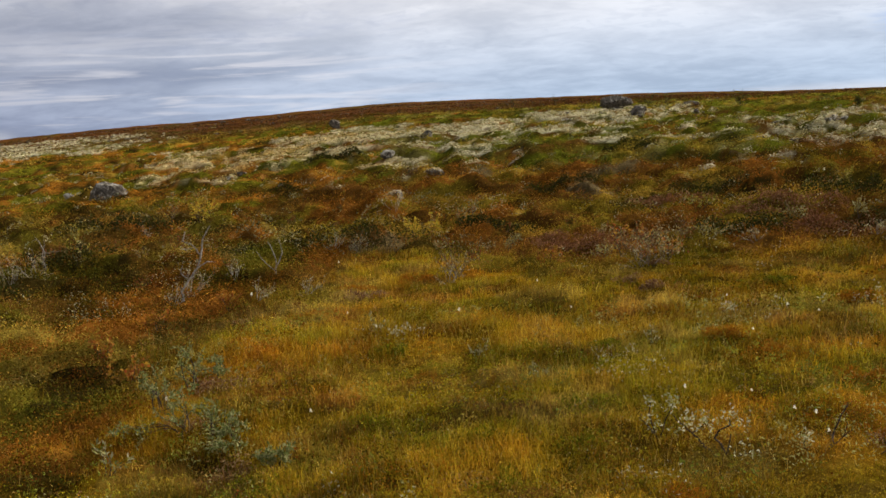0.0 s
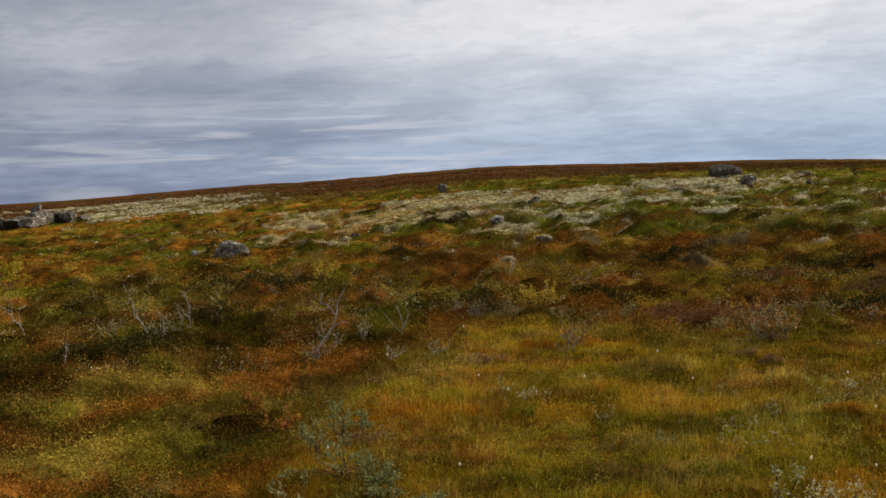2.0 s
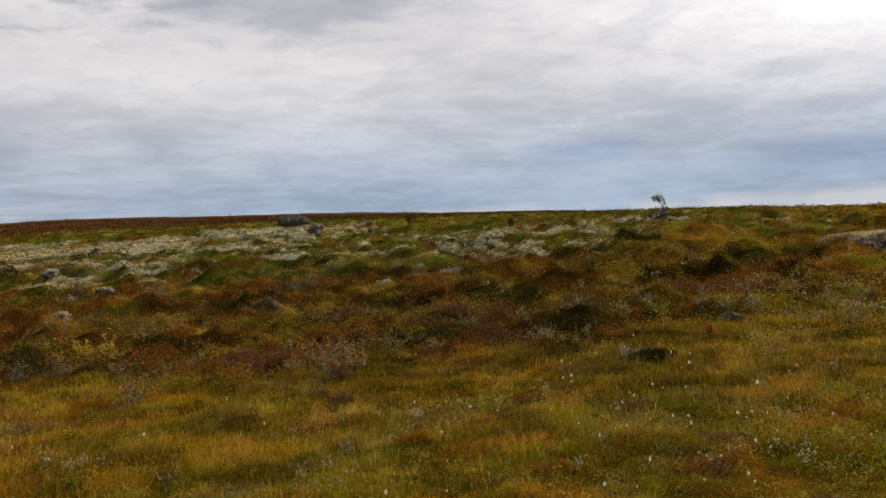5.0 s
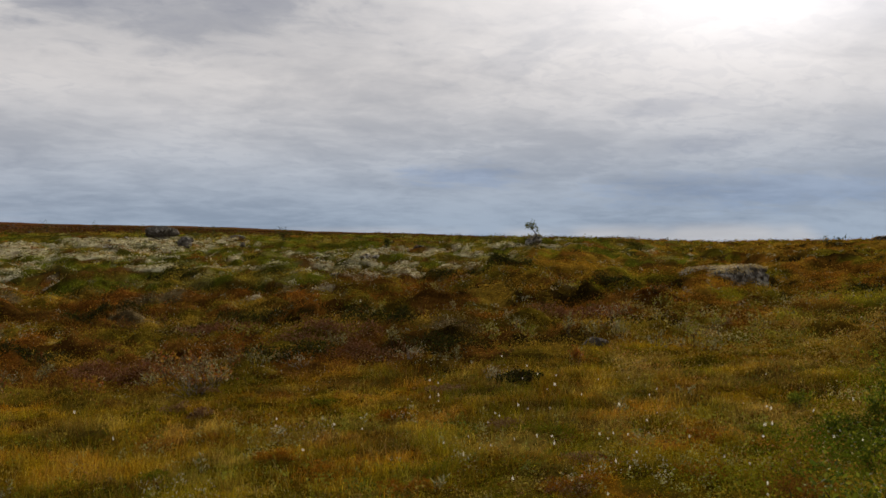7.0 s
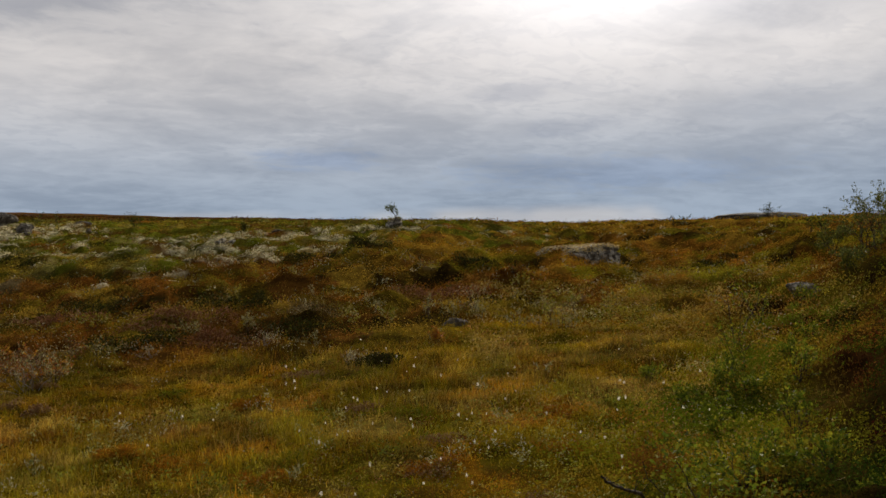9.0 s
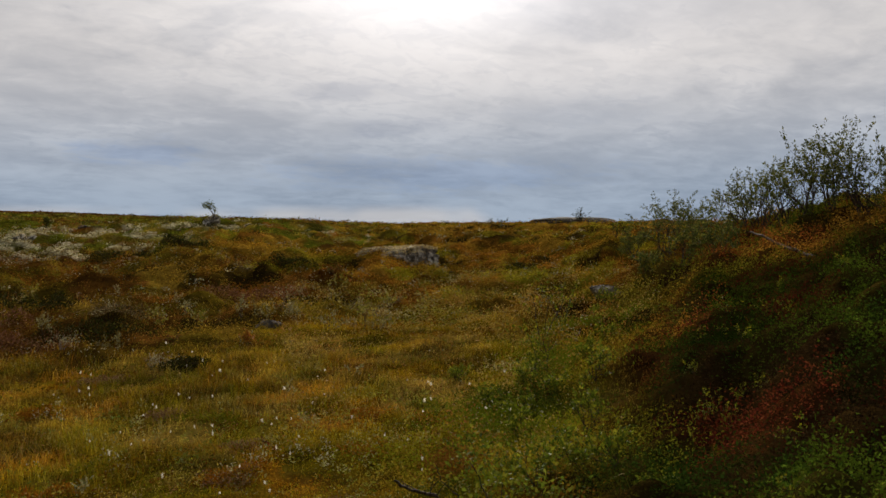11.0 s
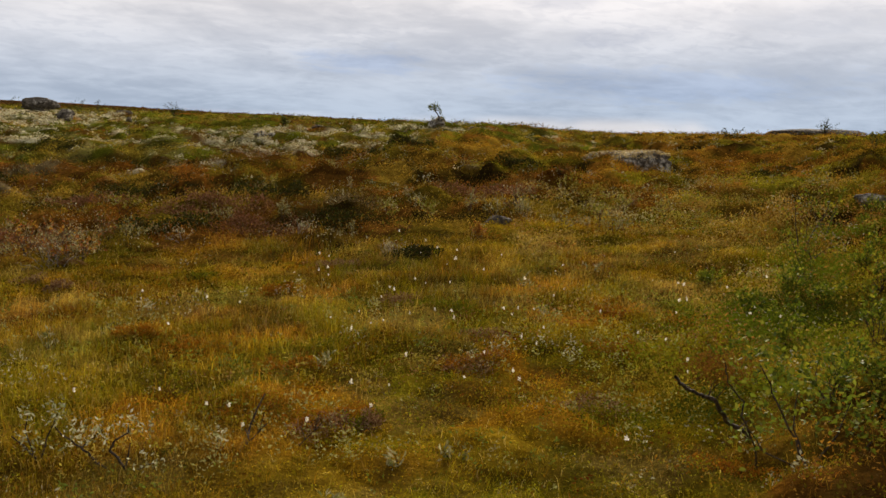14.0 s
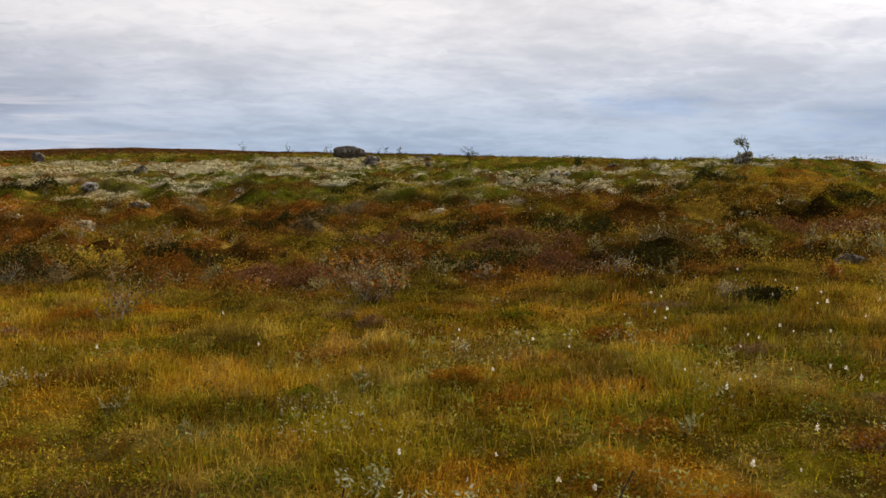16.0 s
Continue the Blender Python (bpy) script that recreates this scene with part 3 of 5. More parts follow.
def leaf_domes(name, x, y, radius, tall, each, size, colours, material, rng, label, category, narrow=0.6, tiny=True):
    """Low cushions of leaves that hug the ground."""
    n = len(x)
    idx = np.repeat(np.arange(n), each)
    m = len(idx)
    a = rng.uniform(0, 2 * math.pi, m)
    q = np.sqrt(rng.random(m))
    px, py = x[idx] + np.cos(a) * q * radius[idx], y[idx] + np.sin(a) * q * radius[idx]
    hz = tall[idx] * np.sqrt(np.clip(1 - q * q, 0, 1)) * rng.uniform(0.35, 1.0, m)
    pz = ground(px, py) + hz
    way = np.stack([np.cos(a) * q + rng.normal(0, 0.45, m), np.sin(a) * q + rng.normal(0, 0.45, m), 0.35 + rng.normal(0, 0.4, m)], 1)
    s = size[idx] * rng.uniform(0.6, 1.3, m)
    verts, tris = (chip_arrays if tiny else leaf_arrays)(np.stack([px, py, pz], 1), way, s, rng, narrow)
    col = np.clip(colours[idx] * rng.uniform(0.8, 1.2, (m, 1)), 0, 1)
    me = tri_mesh(name, verts, tris, np.repeat(col, 3 if tiny else 4, 0))
    return tagged(part(name, me, material), label, category, kind="stuff")


def pick(rng, n, colours, weights):
    w = np.array(weights, float)
    return np.array(colours)[rng.choice(len(colours), n, p=w / w.sum())]


def make_sedge():
    rng = np.random.default_rng(21)
    x, y, r = sector(590000, -74, 32, 2.1, 13.5, 1.1, rng)
    az, _ = polar(x, y)
    thin = 1 - 0.3 * step(-az, 22, 36) * (1 - step(r, 5.0, 7.5))
    keep = rng.random(len(x)) < bog(x, y) * (0.15 + 0.85 * step(fbm(x, y, 0.9, 31, 4, 0.6), 0.44, 0.58)) * thin * (1 - 0.4 * patches(x, y)[0]) * (1 - 0.4 * patches(x, y)[1]) * (1 - 0.7 * foot(x, y))
    x, y, r = x[keep], y[keep], r[keep]
    n = len(x)
    patch = fbm(x, y, 1.8, 33, 3)
    tall = rng.uniform(0.045, 0.15, n) * (0.3 + 1.0 * patch)
    wide = rng.uniform(0.0017, 0.0030, n) * (0.65 + r * 0.16)
    own = pick(rng, n, [OCHRE, STRAW, OLIVE, YELLOW, MOSS, ORANGE, BROWN, (0.13, 0.14, 0.008)], [3.0, 2.4, 2.4, 2.8, 2.2, 1.5, 1.2, 1.2])
    blades("sedge_grass", x, y, tall, wide, rng.uniform(0.15, 1.0, n), (0.68 * cover(x, y) + 0.32 * own) * rng.uniform(0.62, 1.4, (n, 1)), SEDGE, rng,
           "ochre and olive autumn sedge on the boggy flat", "grass")
    # last year's pale dead blades among it
    x, y, r = sector(14000, -84, 36, 2.2, 13, 1.25, rng)
    keep = rng.random(len(x)) < bog(x, y) * (0.15 + 0.85 * step(fbm(x, y, 1.1, 37, 3), 0.5, 0.62))
    x, y, r = x[keep], y[keep], r[keep]
    n = len(x)
    own = pick(rng, n, [(0.56, 0.40, 0.10), STRAW, (0.42, 0.30, 0.09)], [1, 1, 1])
    blades("withered_grass", x, y, rng.uniform(0.04, 0.1, n), rng.uniform(0.0016, 0.0028, n) * (0.6 + r * 0.15), rng.uniform(0.3, 0.9, n), own, SEDGE, rng,
           "pale withered grass blades bent over on the bog", "grass")
    # grass that runs up among the heath
    x, y, r = sector(95000, -72, 34, 3.2, 28, 0.95, rng)
    az, _ = polar(x, y)
    lane = step(-az, 42, 50) * (1 - step(-az, 60, 66))
    keep = rng.random(len(x)) < (1 - bog(x, y)) * (1 - 0.85 * lichen(x, y)) * (1 - 0.9 * bank(x, y)) * np.clip(step(fbm(x, y, 2.5, 35, 3), 0.46, 0.6) + 0.55 * lane + 0.6 * step(az, 5, 9) * (1 - step(r, 9, 13)), 0, 1)
    x, y, r = x[keep], y[keep], r[keep]
    n = len(x)
    tall = rng.uniform(0.05, 0.15, n) * (1 - 0.68 * step(r, 14, 26))
    own = pick(rng, n, [OCHRE, STRAW, OLIVE, BROWN, ORANGE], [2, 1.2, 3, 2, 1.2])
    blades("hill_grass", x, y, tall, rng.uniform(0.003, 0.005, n) * (0.5 + r * 0.1), rng.uniform(0.4, 1.2, n),
           0.75 * cover(x, y) + 0.25 * own, SEDGE, rng, "wiry yellowish grass between the heath cushions", "grass")


def make_moss():
    rng = np.random.default_rng(22)
    x, y, r = sector(19500, -84, 36, 1.9, 14, 1.2, rng)
    keep = rng.random(len(x)) < step(bog(x, y), 0.4, 0.9) * (1 - 0.4 * step(polar(x, y)[0], 12, 18)) * (0.3 + 0.7 * patches(x, y)[0] + 0.5 * patches(x, y)[2] + 0.7 * step(fbm(x, y, 0.45, 4, 2), 0.5, 0.62) + 0.7 * step(fbm(x, y, 0.45, 4, 2), 0.5, 0.38))
    x, y, r = x[keep], y[keep], r[keep]
    n = len(x)
    own = pick(rng, n, [ORANGE, MOSS, YELLOW, OCHRE, RED, DARK, STRAW], [2, 3.4, 3.6, 2, 0.8, 1.8, 1.4])
    leaf_domes("bog_moss", x, y, rng.uniform(0.05, 0.18, n), rng.uniform(0.02, 0.06, n), 20, 0.007 + r * 0.0012,
               0.25 * own + 0.75 * cover(x, y), LEAF, rng, "orange and green bog moss and small leaves under the sedge", "moss")


def make_shrublets():
    rng = np.random.default_rng(27)
    x, y, r = sector(5200, -84, 36, 2.2, 13, 1.3, rng)
    keep = rng.random(len(x)) < step(bog(x, y), 0.3, 0.7) * (0.06 + step(fbm(x, y, 1.0, 43, 3), 0.56, 0.66) * 0.8)
    x, y, r = x[keep], y[keep], r[keep]
    n = len(x)
    own = pick(rng, n, [BROWN, RED, DARK, OLIVE, (0.30, 0.16, 0.05), (0.10, 0.12, 0.01)], [3, 1.5, 3, 2, 1.5, 2])
    leaf_domes("bog_shrublets", x, y, rng.uniform(0.05, 0.17, n), rng.uniform(0.05, 0.15, n), 20, 0.008 + r * 0.0016, own, LEAF, rng,
               "small brown and dark green bilberry shrublets in the bog", "heath")


def make_heath():
    rng = np.random.default_rng(23)
    for count, r0, r1, power, each in ((27000, 5, 25, 0.9, 22), (16500, 25, 75, 0.8, 12)):
        x, y, r = sector(count, -72, 38, r0, r1, power, rng)
        li = lichen(x, y)
        keep = (rng.random(len(x)) < (1 - bog(x, y)) * (1 - 0.7 * li)) & (bank(x, y) < 0.5)
        x, y, r, li = x[keep], y[keep], r[keep], li[keep]
        n = len(x)
        own = pick(rng, n, [BROWN, DARK, OLIVE, OCHRE, RED, GREEN, RUSTY, STRAW], [3, 3, 3, 1.6, 0.6, 1, 1.2, 0.35])
        big = rng.random(n) ** 2
        base = np.where(li[:, None] > 0.4, np.array((0.17, 0.145, 0.02)), cover(x, y))
        leaf_domes("heath_cushions", x, y, 0.1 + 0.34 * big, (0.06 + 0.2 * big) * (1 - 0.4 * step(r, 30, 60)), each, (0.009 + r * 0.0011) * (1 if each > 20 else 1.15),
                   (0.22 * own + 0.78 * base) * rng.uniform(0.65, 1.35, (n, 1)), LEAF, rng, "low autumn heath of crowberry and dwarf birch on the hillside", "heath")
    # the upper slopes: tufts, bare brown ground and small stones
    x, y, r = sector(11000, -42, 38, 56, 150, 1.0, rng)
    keep = rng.random(len(x)) < 0.3 + 0.7 * step(fbm(x, y, 9, 57, 3), 0.42, 0.55)
    x, y, r = x[keep], y[keep], r[keep]
    n = len(x)
    own = pick(rng, n, [(0.115, 0.045, 0.018), (0.06, 0.032, 0.014), (0.16, 0.065, 0.018), (0.09, 0.075, 0.014), (0.16, 0.145, 0.12), (0.17, 0.075, 0.018)], [4, 3.5, 1.6, 0.7, 0.6, 0.8])
    leaf_domes("upper_heath", x, y, rng.uniform(0.3, 1.3, n), rng.uniform(0.02, 0.09, n), 9, 0.04 + r * 0.0008, own, LEAF, rng,
               "red-brown heath and small stones on the upper slopes", "heath", narrow=0.9)
    # nearer by, beside the bog: brown, green and red leaves, and withered pale ones
    x, y, r = sector(9500, 2, 40, 3.4, 14, 1.1, rng)
    keep = rng.random(len(x)) < (1 - bog(x, y)) * (0.35 + 0.65 * step(fbm(x, y, 0.8, 55, 3), 0.42, 0.55))
    x, y, r = x[keep], y[keep], r[keep]
    n = len(x)
    own = species(cells(x, y, 0.4, 25), [(26, BROWN), (24, DARK), (16, (0.13, 0.105, 0.010)), (20, (0.20, 0.058, 0.012)), (4, (0.30, 0.22, 0.06)), (12, (0.09, 0.10, 0.010))])
    leaf_domes("near_heath", x, y, rng.uniform(0.05, 0.2, n), rng.uniform(0.05, 0.17, n), 28, 0.009 + r * 0.0010, (0.6 * own + 0.4 * cover(x, y)) * rng.uniform(0.6, 1.4, (n, 1)), LEAF, rng,
               "brown, red and olive leaves of dwarf birch and bilberry beside the bog", "heath")
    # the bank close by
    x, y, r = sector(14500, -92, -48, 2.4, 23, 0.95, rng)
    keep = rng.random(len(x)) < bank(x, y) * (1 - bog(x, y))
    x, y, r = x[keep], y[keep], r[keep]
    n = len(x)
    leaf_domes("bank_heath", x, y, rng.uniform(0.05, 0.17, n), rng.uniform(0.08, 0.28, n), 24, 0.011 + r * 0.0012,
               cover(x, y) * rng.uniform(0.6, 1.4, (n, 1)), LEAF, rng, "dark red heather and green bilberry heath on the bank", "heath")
    # leafy carpet where the bank meets the bog
    x, y, r = sector(22000, -74, -40, 2.8, 11, 1.05, rng)
    keep = rng.random(len(x)) < foot(x, y) * (0.4 + 0.6 * step(fbm(x, y, 0.7, 53, 3), 0.42, 0.56))
    x, y, r = x[keep], y[keep], r[keep]
    n = len(x)
    own = species(cells(x, y, 0.5, 21), [(16, (0.27, 0.23, 0.013)), (24, (0.12, 0.15, 0.010)), (24, (0.19, 0.20, 0.012)), (8, (0.34, 0.24, 0.022)), (12, (0.065, 0.080, 0.008)), (8, (0.19, 0.085, 0.014))]) * rng.uniform(0.75, 1.25, (n, 1))
    leaf_domes("bilberry_carpet", x, y, rng.uniform(0.06, 0.2, n), rng.uniform(0.06, 0.22, n), 22, 0.010 + r * 0.0012, own, BILBERRY, rng,
               "low green and yellow leaves of bilberry and willow at the foot of the bank", "heath", narrow=0.55, tiny=False)


def make_lichen():
    rng = np.random.default_rng(24)
    x, y, r = sector(150000, -60, 36, 13, 92, 0.85, rng)
    keep = rng.random(len(x)) < lichen(x, y)
    x, y, r = x[keep][:26000], y[keep][:26000], r[keep][:26000]
    n = len(x)
    own = pick(rng, n, [(1.1, 1.1, 1.05), (0.9, 0.9, 0.92), (0.66, 0.64, 0.5), (0.5, 0.36, 0.2), (0.22, 0.22, 0.1)], [2.6, 2.4, 2.4, 1.4, 1.6]) * lichen_colour(x, y)
    leaf_domes("lichen_carpet", x, y, rng.uniform(0.05, 0.2, n), rng.uniform(0.02, 0.08, n), 13, 0.018 + r * 0.0009,
               own, LICHEN, rng, "pale cream reindeer lichen in patches on the dry knolls", "lichen", narrow=0.9)
    # single tufts all over the hillside
    x, y, r = sector(3000, -60, 36, 11, 40, 1.0, rng)
    keep = rng.random(len(x)) < (1 - bog(x, y)) * (1 - bank(x, y)) * (0.08 + step(fbm(x, y, 1.2, 41, 3), 0.58, 0.66))
    x, y, r = x[keep], y[keep], r[keep]
    n = len(x)
    own = pick(rng, n, [PALE, (0.44, 0.40, 0.24), (0.30, 0.30, 0.16)], [0.8, 3, 4])
    leaf_domes("lichen_tufts", x, y, rng.uniform(0.05, 0.2, n), rng.uniform(0.04, 0.13, n), 14, 0.014 + r * 0.0009, own, LICHEN, rng,
               "scattered pale lichen tufts and withered leaves in the heath", "lichen", narrow=0.8)


def make_sprigs():
    """Pale withered leaves of downy willow and yellow ones of dwarf birch, all through the brown band of heath."""
    rng = np.random.default_rng(28)
    x, y, r = sector(5200, -60, 30, 9.0, 24, 1.0, rng)
    clump = step(fbm(x, y, 0.8, 81, 3, 0.6), 0.57, 0.62)
    keep = rng.random(len(x)) < (1 - step(bog(x, y), 0.3, 0.8)) * (1 - bank(x, y)) * (0.01 + 0.95 * clump) * (1 - 0.6 * step(r, 17, 22))
    x, y, r = x[keep], y[keep], r[keep]
    n = len(x)
    own = species(cells(x, y, 0.6, 23), [(26, (0.38, 0.35, 0.20)), (20, (0.29, 0.25, 0.09)), (20, (0.27, 0.17, 0.035)), (18, (0.20, 0.18, 0.02)), (16, (0.24, 0.25, 0.13))])
    leaf_domes("withered_leaves", x, y, rng.uniform(0.05, 0.14, n), rng.uniform(0.1, 0.26, n), 13, 0.016 + r * 0.0007, own, WILLOW, rng,
               "pale withered willow and birch leaves above the brown heath", "heath", narrow=0.5, tiny=False)


def make_lane_leaves():
    """Yellow-green and ochre leaves of low willow and birch where the grassy lane meets the foot of the bank."""
    rng = np.random.default_rng(29)
    x, y, r = sector(5200, -64, -41, 6.0, 16, 1.1, rng)
    keep = rng.random(len(x)) < (1 - bank(x, y)) * (0.12 + 0.88 * step(fbm(x, y, 0.9, 82, 3, 0.6), 0.47, 0.57)) * np.clip(0.35 + step(r, 8, 10) + foot(x, y), 0, 1)
    x, y, r = x[keep], y[keep], r[keep]
    n = len(x)
    own = species(cells(x, y, 0.45, 22), [(22, (0.25, 0.21, 0.025)), (28, (0.34, 0.23, 0.04)), (18, (0.16, 0.16, 0.018)), (18, (0.31, 0.15, 0.025)), (6, (0.36, 0.31, 0.12))]) * rng.uniform(0.75, 1.25, (n, 1))
    leaf_domes("lane_leaves", x, y, rng.uniform(0.06, 0.2, n), rng.uniform(0.08, 0.24, n), 12, 0.013 + r * 0.0009, own, WILLOW, rng,
               "yellow-green and ochre leaves of low willow and birch in the lane", "heath", narrow=0.6, tiny=False)


def make_near_moss():
    """Mounds of yellow-green moss with small leaves, close to the path."""
    rng = np.random.default_rng(30)
    x, y, r = sector(7600, -62, 30, 2.6, 6.4, 1.3, rng)
    p = fbm(x, y, 0.5, 83, 3, 0.6)
    keep = rng.random(len(x)) < bog(x, y) * (0.08 + 0.92 * step(p, 0.46, 0.56))
    x, y, r, p = x[keep], y[keep], r[keep], p[keep]
    n = len(x)
    own = pick(rng, n, [(0.34, 0.28, 0.015), (0.25, 0.225, 0.012), (0.16, 0.16, 0.012), (0.38, 0.18, 0.015), (0.12, 0.075, 0.02), (0.30, 0.26, 0.12)], [3.5, 3, 2.5, 1.4, 1.6, 0.7])
    leaf_domes("near_moss", x, y, rng.uniform(0.02, 0.09, n), rng.uniform(0.02, 0.075, n), 16, 0.007 + r * 0.0009, own * rng.uniform(0.6, 1.3, (n, 1)), LEAF, rng,
               "yellow-green moss and tiny leaves in low mounds", "moss", narrow=0.6, tiny=False)


def make_bog_leaves():
    """Small separate tufts of pale green and yellow leaves that stand out of the nearest sedge."""
    rng = np.random.default_rng(33)
    x, y, r = sector(3600, -60, 26, 2.5, 8.0, 1.15, rng)
    keep = rng.random(len(x)) < bog(x, y) * (0.12 + 0.75 * step(fbm(x, y, 0.7, 84, 3, 0.6), 0.5, 0.58))
    x, y, r = x[keep], y[keep], r[keep]
    n = len(x)
    own = species(cells(x, y, 0.55, 24), [(28, (0.30, 0.29, 0.09)), (22, (0.24, 0.25, 0.03)), (20, (0.36, 0.27, 0.04)), (18, (0.14, 0.17, 0.02)), (12, (0.40, 0.38, 0.22))])
    leaf_domes("bog_leaves", x, y, rng.uniform(0.02, 0.06, n), rng.uniform(0.06, 0.15, n), 11, 0.013 + r * 0.0012, own, WILLOW, rng,
               "small pale green and yellow leaf tufts in the sedge", "willow", narrow=0.42, tiny=False)


make_bog_leaves()
make_sprigs()
make_lane_leaves()
make_near_moss()
make_sedge()
make_moss()
make_shrublets()
make_heath()
make_lichen()


# ---- boulders ----
def boulder_mesh(name, size, rng, flat=0.0, levels=4):
    """A block broken along planes, cracked, its edges worn round."""
    bm = bmesh.new()
    bmesh.ops.create_icosphere(bm, subdivisions=levels, radius=1.0)
    cuts = [Vector(rng.normal(size=3)).normalized() for _ in range(11)]
    depth = rng.uniform(0.5, 0.85, 11)
    shift = Vector(rng.uniform(-50, 50, 3))
    for v in bm.verts:
        p = v.co.copy()
        for c, d in zip(cuts, depth):
            over = p.dot(c) - d
            if over > 0:
                p -= c * over * 0.93
        cell = noise.voronoi(p * 2.3 + shift)[0]
        crack = min(1.0, (cell[1] - cell[0]) * 4)
        p *= 0.94 + 0.06 * crack + 0.09 * noise.fractal(p * 2.2 + shift, 0.9, 2.0, 5)
        if flat and p.z > 0.5:
            p.z = 0.5 + (p.z - 0.5) * (1 - flat)
        v.co = Vector((p.x * size[0] / 2, p.y * size[1] / 2, p.z * size[2] / 2)) * 1.25
    me = bpy.data.meshes.new(name)
    bm.to_mesh(me)
    bm.free()
    return me


def boulder(name, az, d, size, seed, label, sunk=0.3, material=None, flat=0.0, turn=0.0, cap=0, lift=0.0, category="boulder", group=""):
    """A boulder sunk into the ground; cap: so many pale lichen lobes grow on its upper faces."""
    rng = np.random.default_rng(seed)
    x, y = bearing(az, d)
    me = boulder_mesh(name, size, rng, flat, 5 if size[0] > 1.5 else 4 if size[0] > 0.45 else 3)
    ob = part(name, me, material or ROCK)
    ob.matrix_world = pose(x, y, height(x, y) + size[2] * (0.5 - sunk) + lift, 0, 0, turn)
    tagged(ob, label, category, group)
    if cap:
        faces = [f for f in me.polygons if f.normal.z > 0.25 and f.center.z > size[2] * 0.2]
        pickf = [faces[i] for i in rng.integers(0, len(faces), cap)]
        c = np.array([tuple(f.center) for f in pickf]) + rng.normal(0, 0.012, (cap, 3))
        w = np.array([tuple(f.normal) for f in pickf]) * 0.15 + rng.normal(0, 0.6, (cap, 3)) * (1, 1, 0.5)
        v, t = leaf_arrays(c - (0, 0, 0.01), w, rng.uniform(0.018, 0.04, cap), rng, 0.9)
        col = pick(rng, cap, [(0.74, 0.60, 0.32), (0.64, 0.49, 0.22), (0.5, 0.36, 0.13), (0.16, 0.13, 0.04)], [3, 3, 2, 0.7])
        tagged(part("lichen_cap", tri_mesh("lichen_cap", v, t, np.repeat(col, 4, 0)), LICHEN, ob, "cream lichen cap"), kind="stuff")
    return ob


boulder("flat_boulder", -47.9, 21.8, (2.05, 1.5, 0.86), 3, "broad low grey boulder capped with tan lichen", 0.46, ROCK_PALE, 0.6, -20, 6000)
boulder("boulder", 18.3, 27.7, (1.0, 0.8, 0.8), 46, "angular grey boulder with pale lichen in red heath", 0.26, ROCK, 0.2, 20)
boulder("stone", 20.3, 27.9, (0.3, 0.28, 0.24), 14, "small grey stone beside a larger boulder", 0.3, ROCK_PALE, 0, 70, category="stone")
boulder("boulder", -13.1, 46, (1.6, 1.0, 0.7), 5, "dark grey boulder on the crest of the knoll", 0.2, ROCK, 0.2, 10)
boulder("boulder", -17.6, 46.5, (1.0, 0.7, 0.3), 6, "low dark boulder on the crest of the knoll", 0.45, ROCK, 0, 60)
boulder("boulder", -14.5, 39, (0.75, 0.65, 0.6), 7, "grey boulder half sunk in lichen", 0.28, ROCK, 0, 40)
boulder("stone", -40.0, 12.0, (0.4, 0.28, 0.2), 8, "small dark stone sunk in brown heath", 0.3, ROCK, 0, 15, category="stone")
boulder("boulder", -61.0, 12.9, (0.5, 0.36, 0.26), 9, "grey boulder half hidden at the foot of the bank", 0.5, ROCK, 0, 70)
boulder("boulder", -21.7, 23.6, (0.5, 0.4, 0.3), 10, "pale grey boulder among lichen strips", 0.3, ROCK_PALE, 0.3, 33, 260)
boulder("stone", -23.9, 23.4, (0.5, 0.4, 0.22), 11, "low pale grey stone among lichen strips", 0.35, ROCK_PALE, 0.3, 12, 260, category="stone")
boulder("stone", -25.6, 28.4, (0.55, 0.42, 0.36), 12, "pale stone crusted with lichen", 0.3, ROCK_PALE, 0, 80, 320, category="stone")
boulder("stone", 0.9, 18.4, (0.42, 0.36, 0.26), 15, "low stone wrapped in pale lichen", 0.4, ROCK_PALE, 0.2, 5, 330, category="stone")
boulder("stone", -1.8, 22.2, (0.5, 0.4, 0.24), 16, "flat stone wrapped in pale lichen", 0.4, ROCK_PALE, 0.5, 45, 330, category="stone")
boulder("stone", -1.4, 33, (0.4, 0.35, 0.34), 17, "small dark stone in the lichen field", 0.2, ROCK, 0, 15, category="stone")
boulder("stone", 4.2, 47.5, (0.6, 0.5, 0.55), 18, "dark stone at the upper edge of the lichen", 0.2, ROCK, 0, 25, category="stone")
boulder("boulder", -58.6, 43.6, (3.6, 1.4, 0.5), 19, "low rock hump on the skyline", 0.45, ROCK, 0.2, -60)
boulder("boulder", -36.3, 31.2, (0.7, 0.5, 0.45), 20, "pale rock at the foot of the little birch", 0.3, ROCK_PALE, 0, 10, 320)
boulder("stone", -38.6, 31.5, (0.5, 0.4, 0.35), 26, "pale stone near the little birch", 0.3, ROCK_PALE, 0, 66, 310, category="stone")
rnd1 = random.Random(12)
for k in range(16):
    w = rnd1.uniform(0.2, 0.42)
    boulder("stone", rnd1.uniform(-18.5, -9.5), rnd1.uniform(37, 46), (w, w * 0.8, w * 0.6), 330 + k, "grey stone in the rubble of the lichen knoll", 0.3, ROCK, 0, 50 * k,
            category="stone", group="knoll stones")
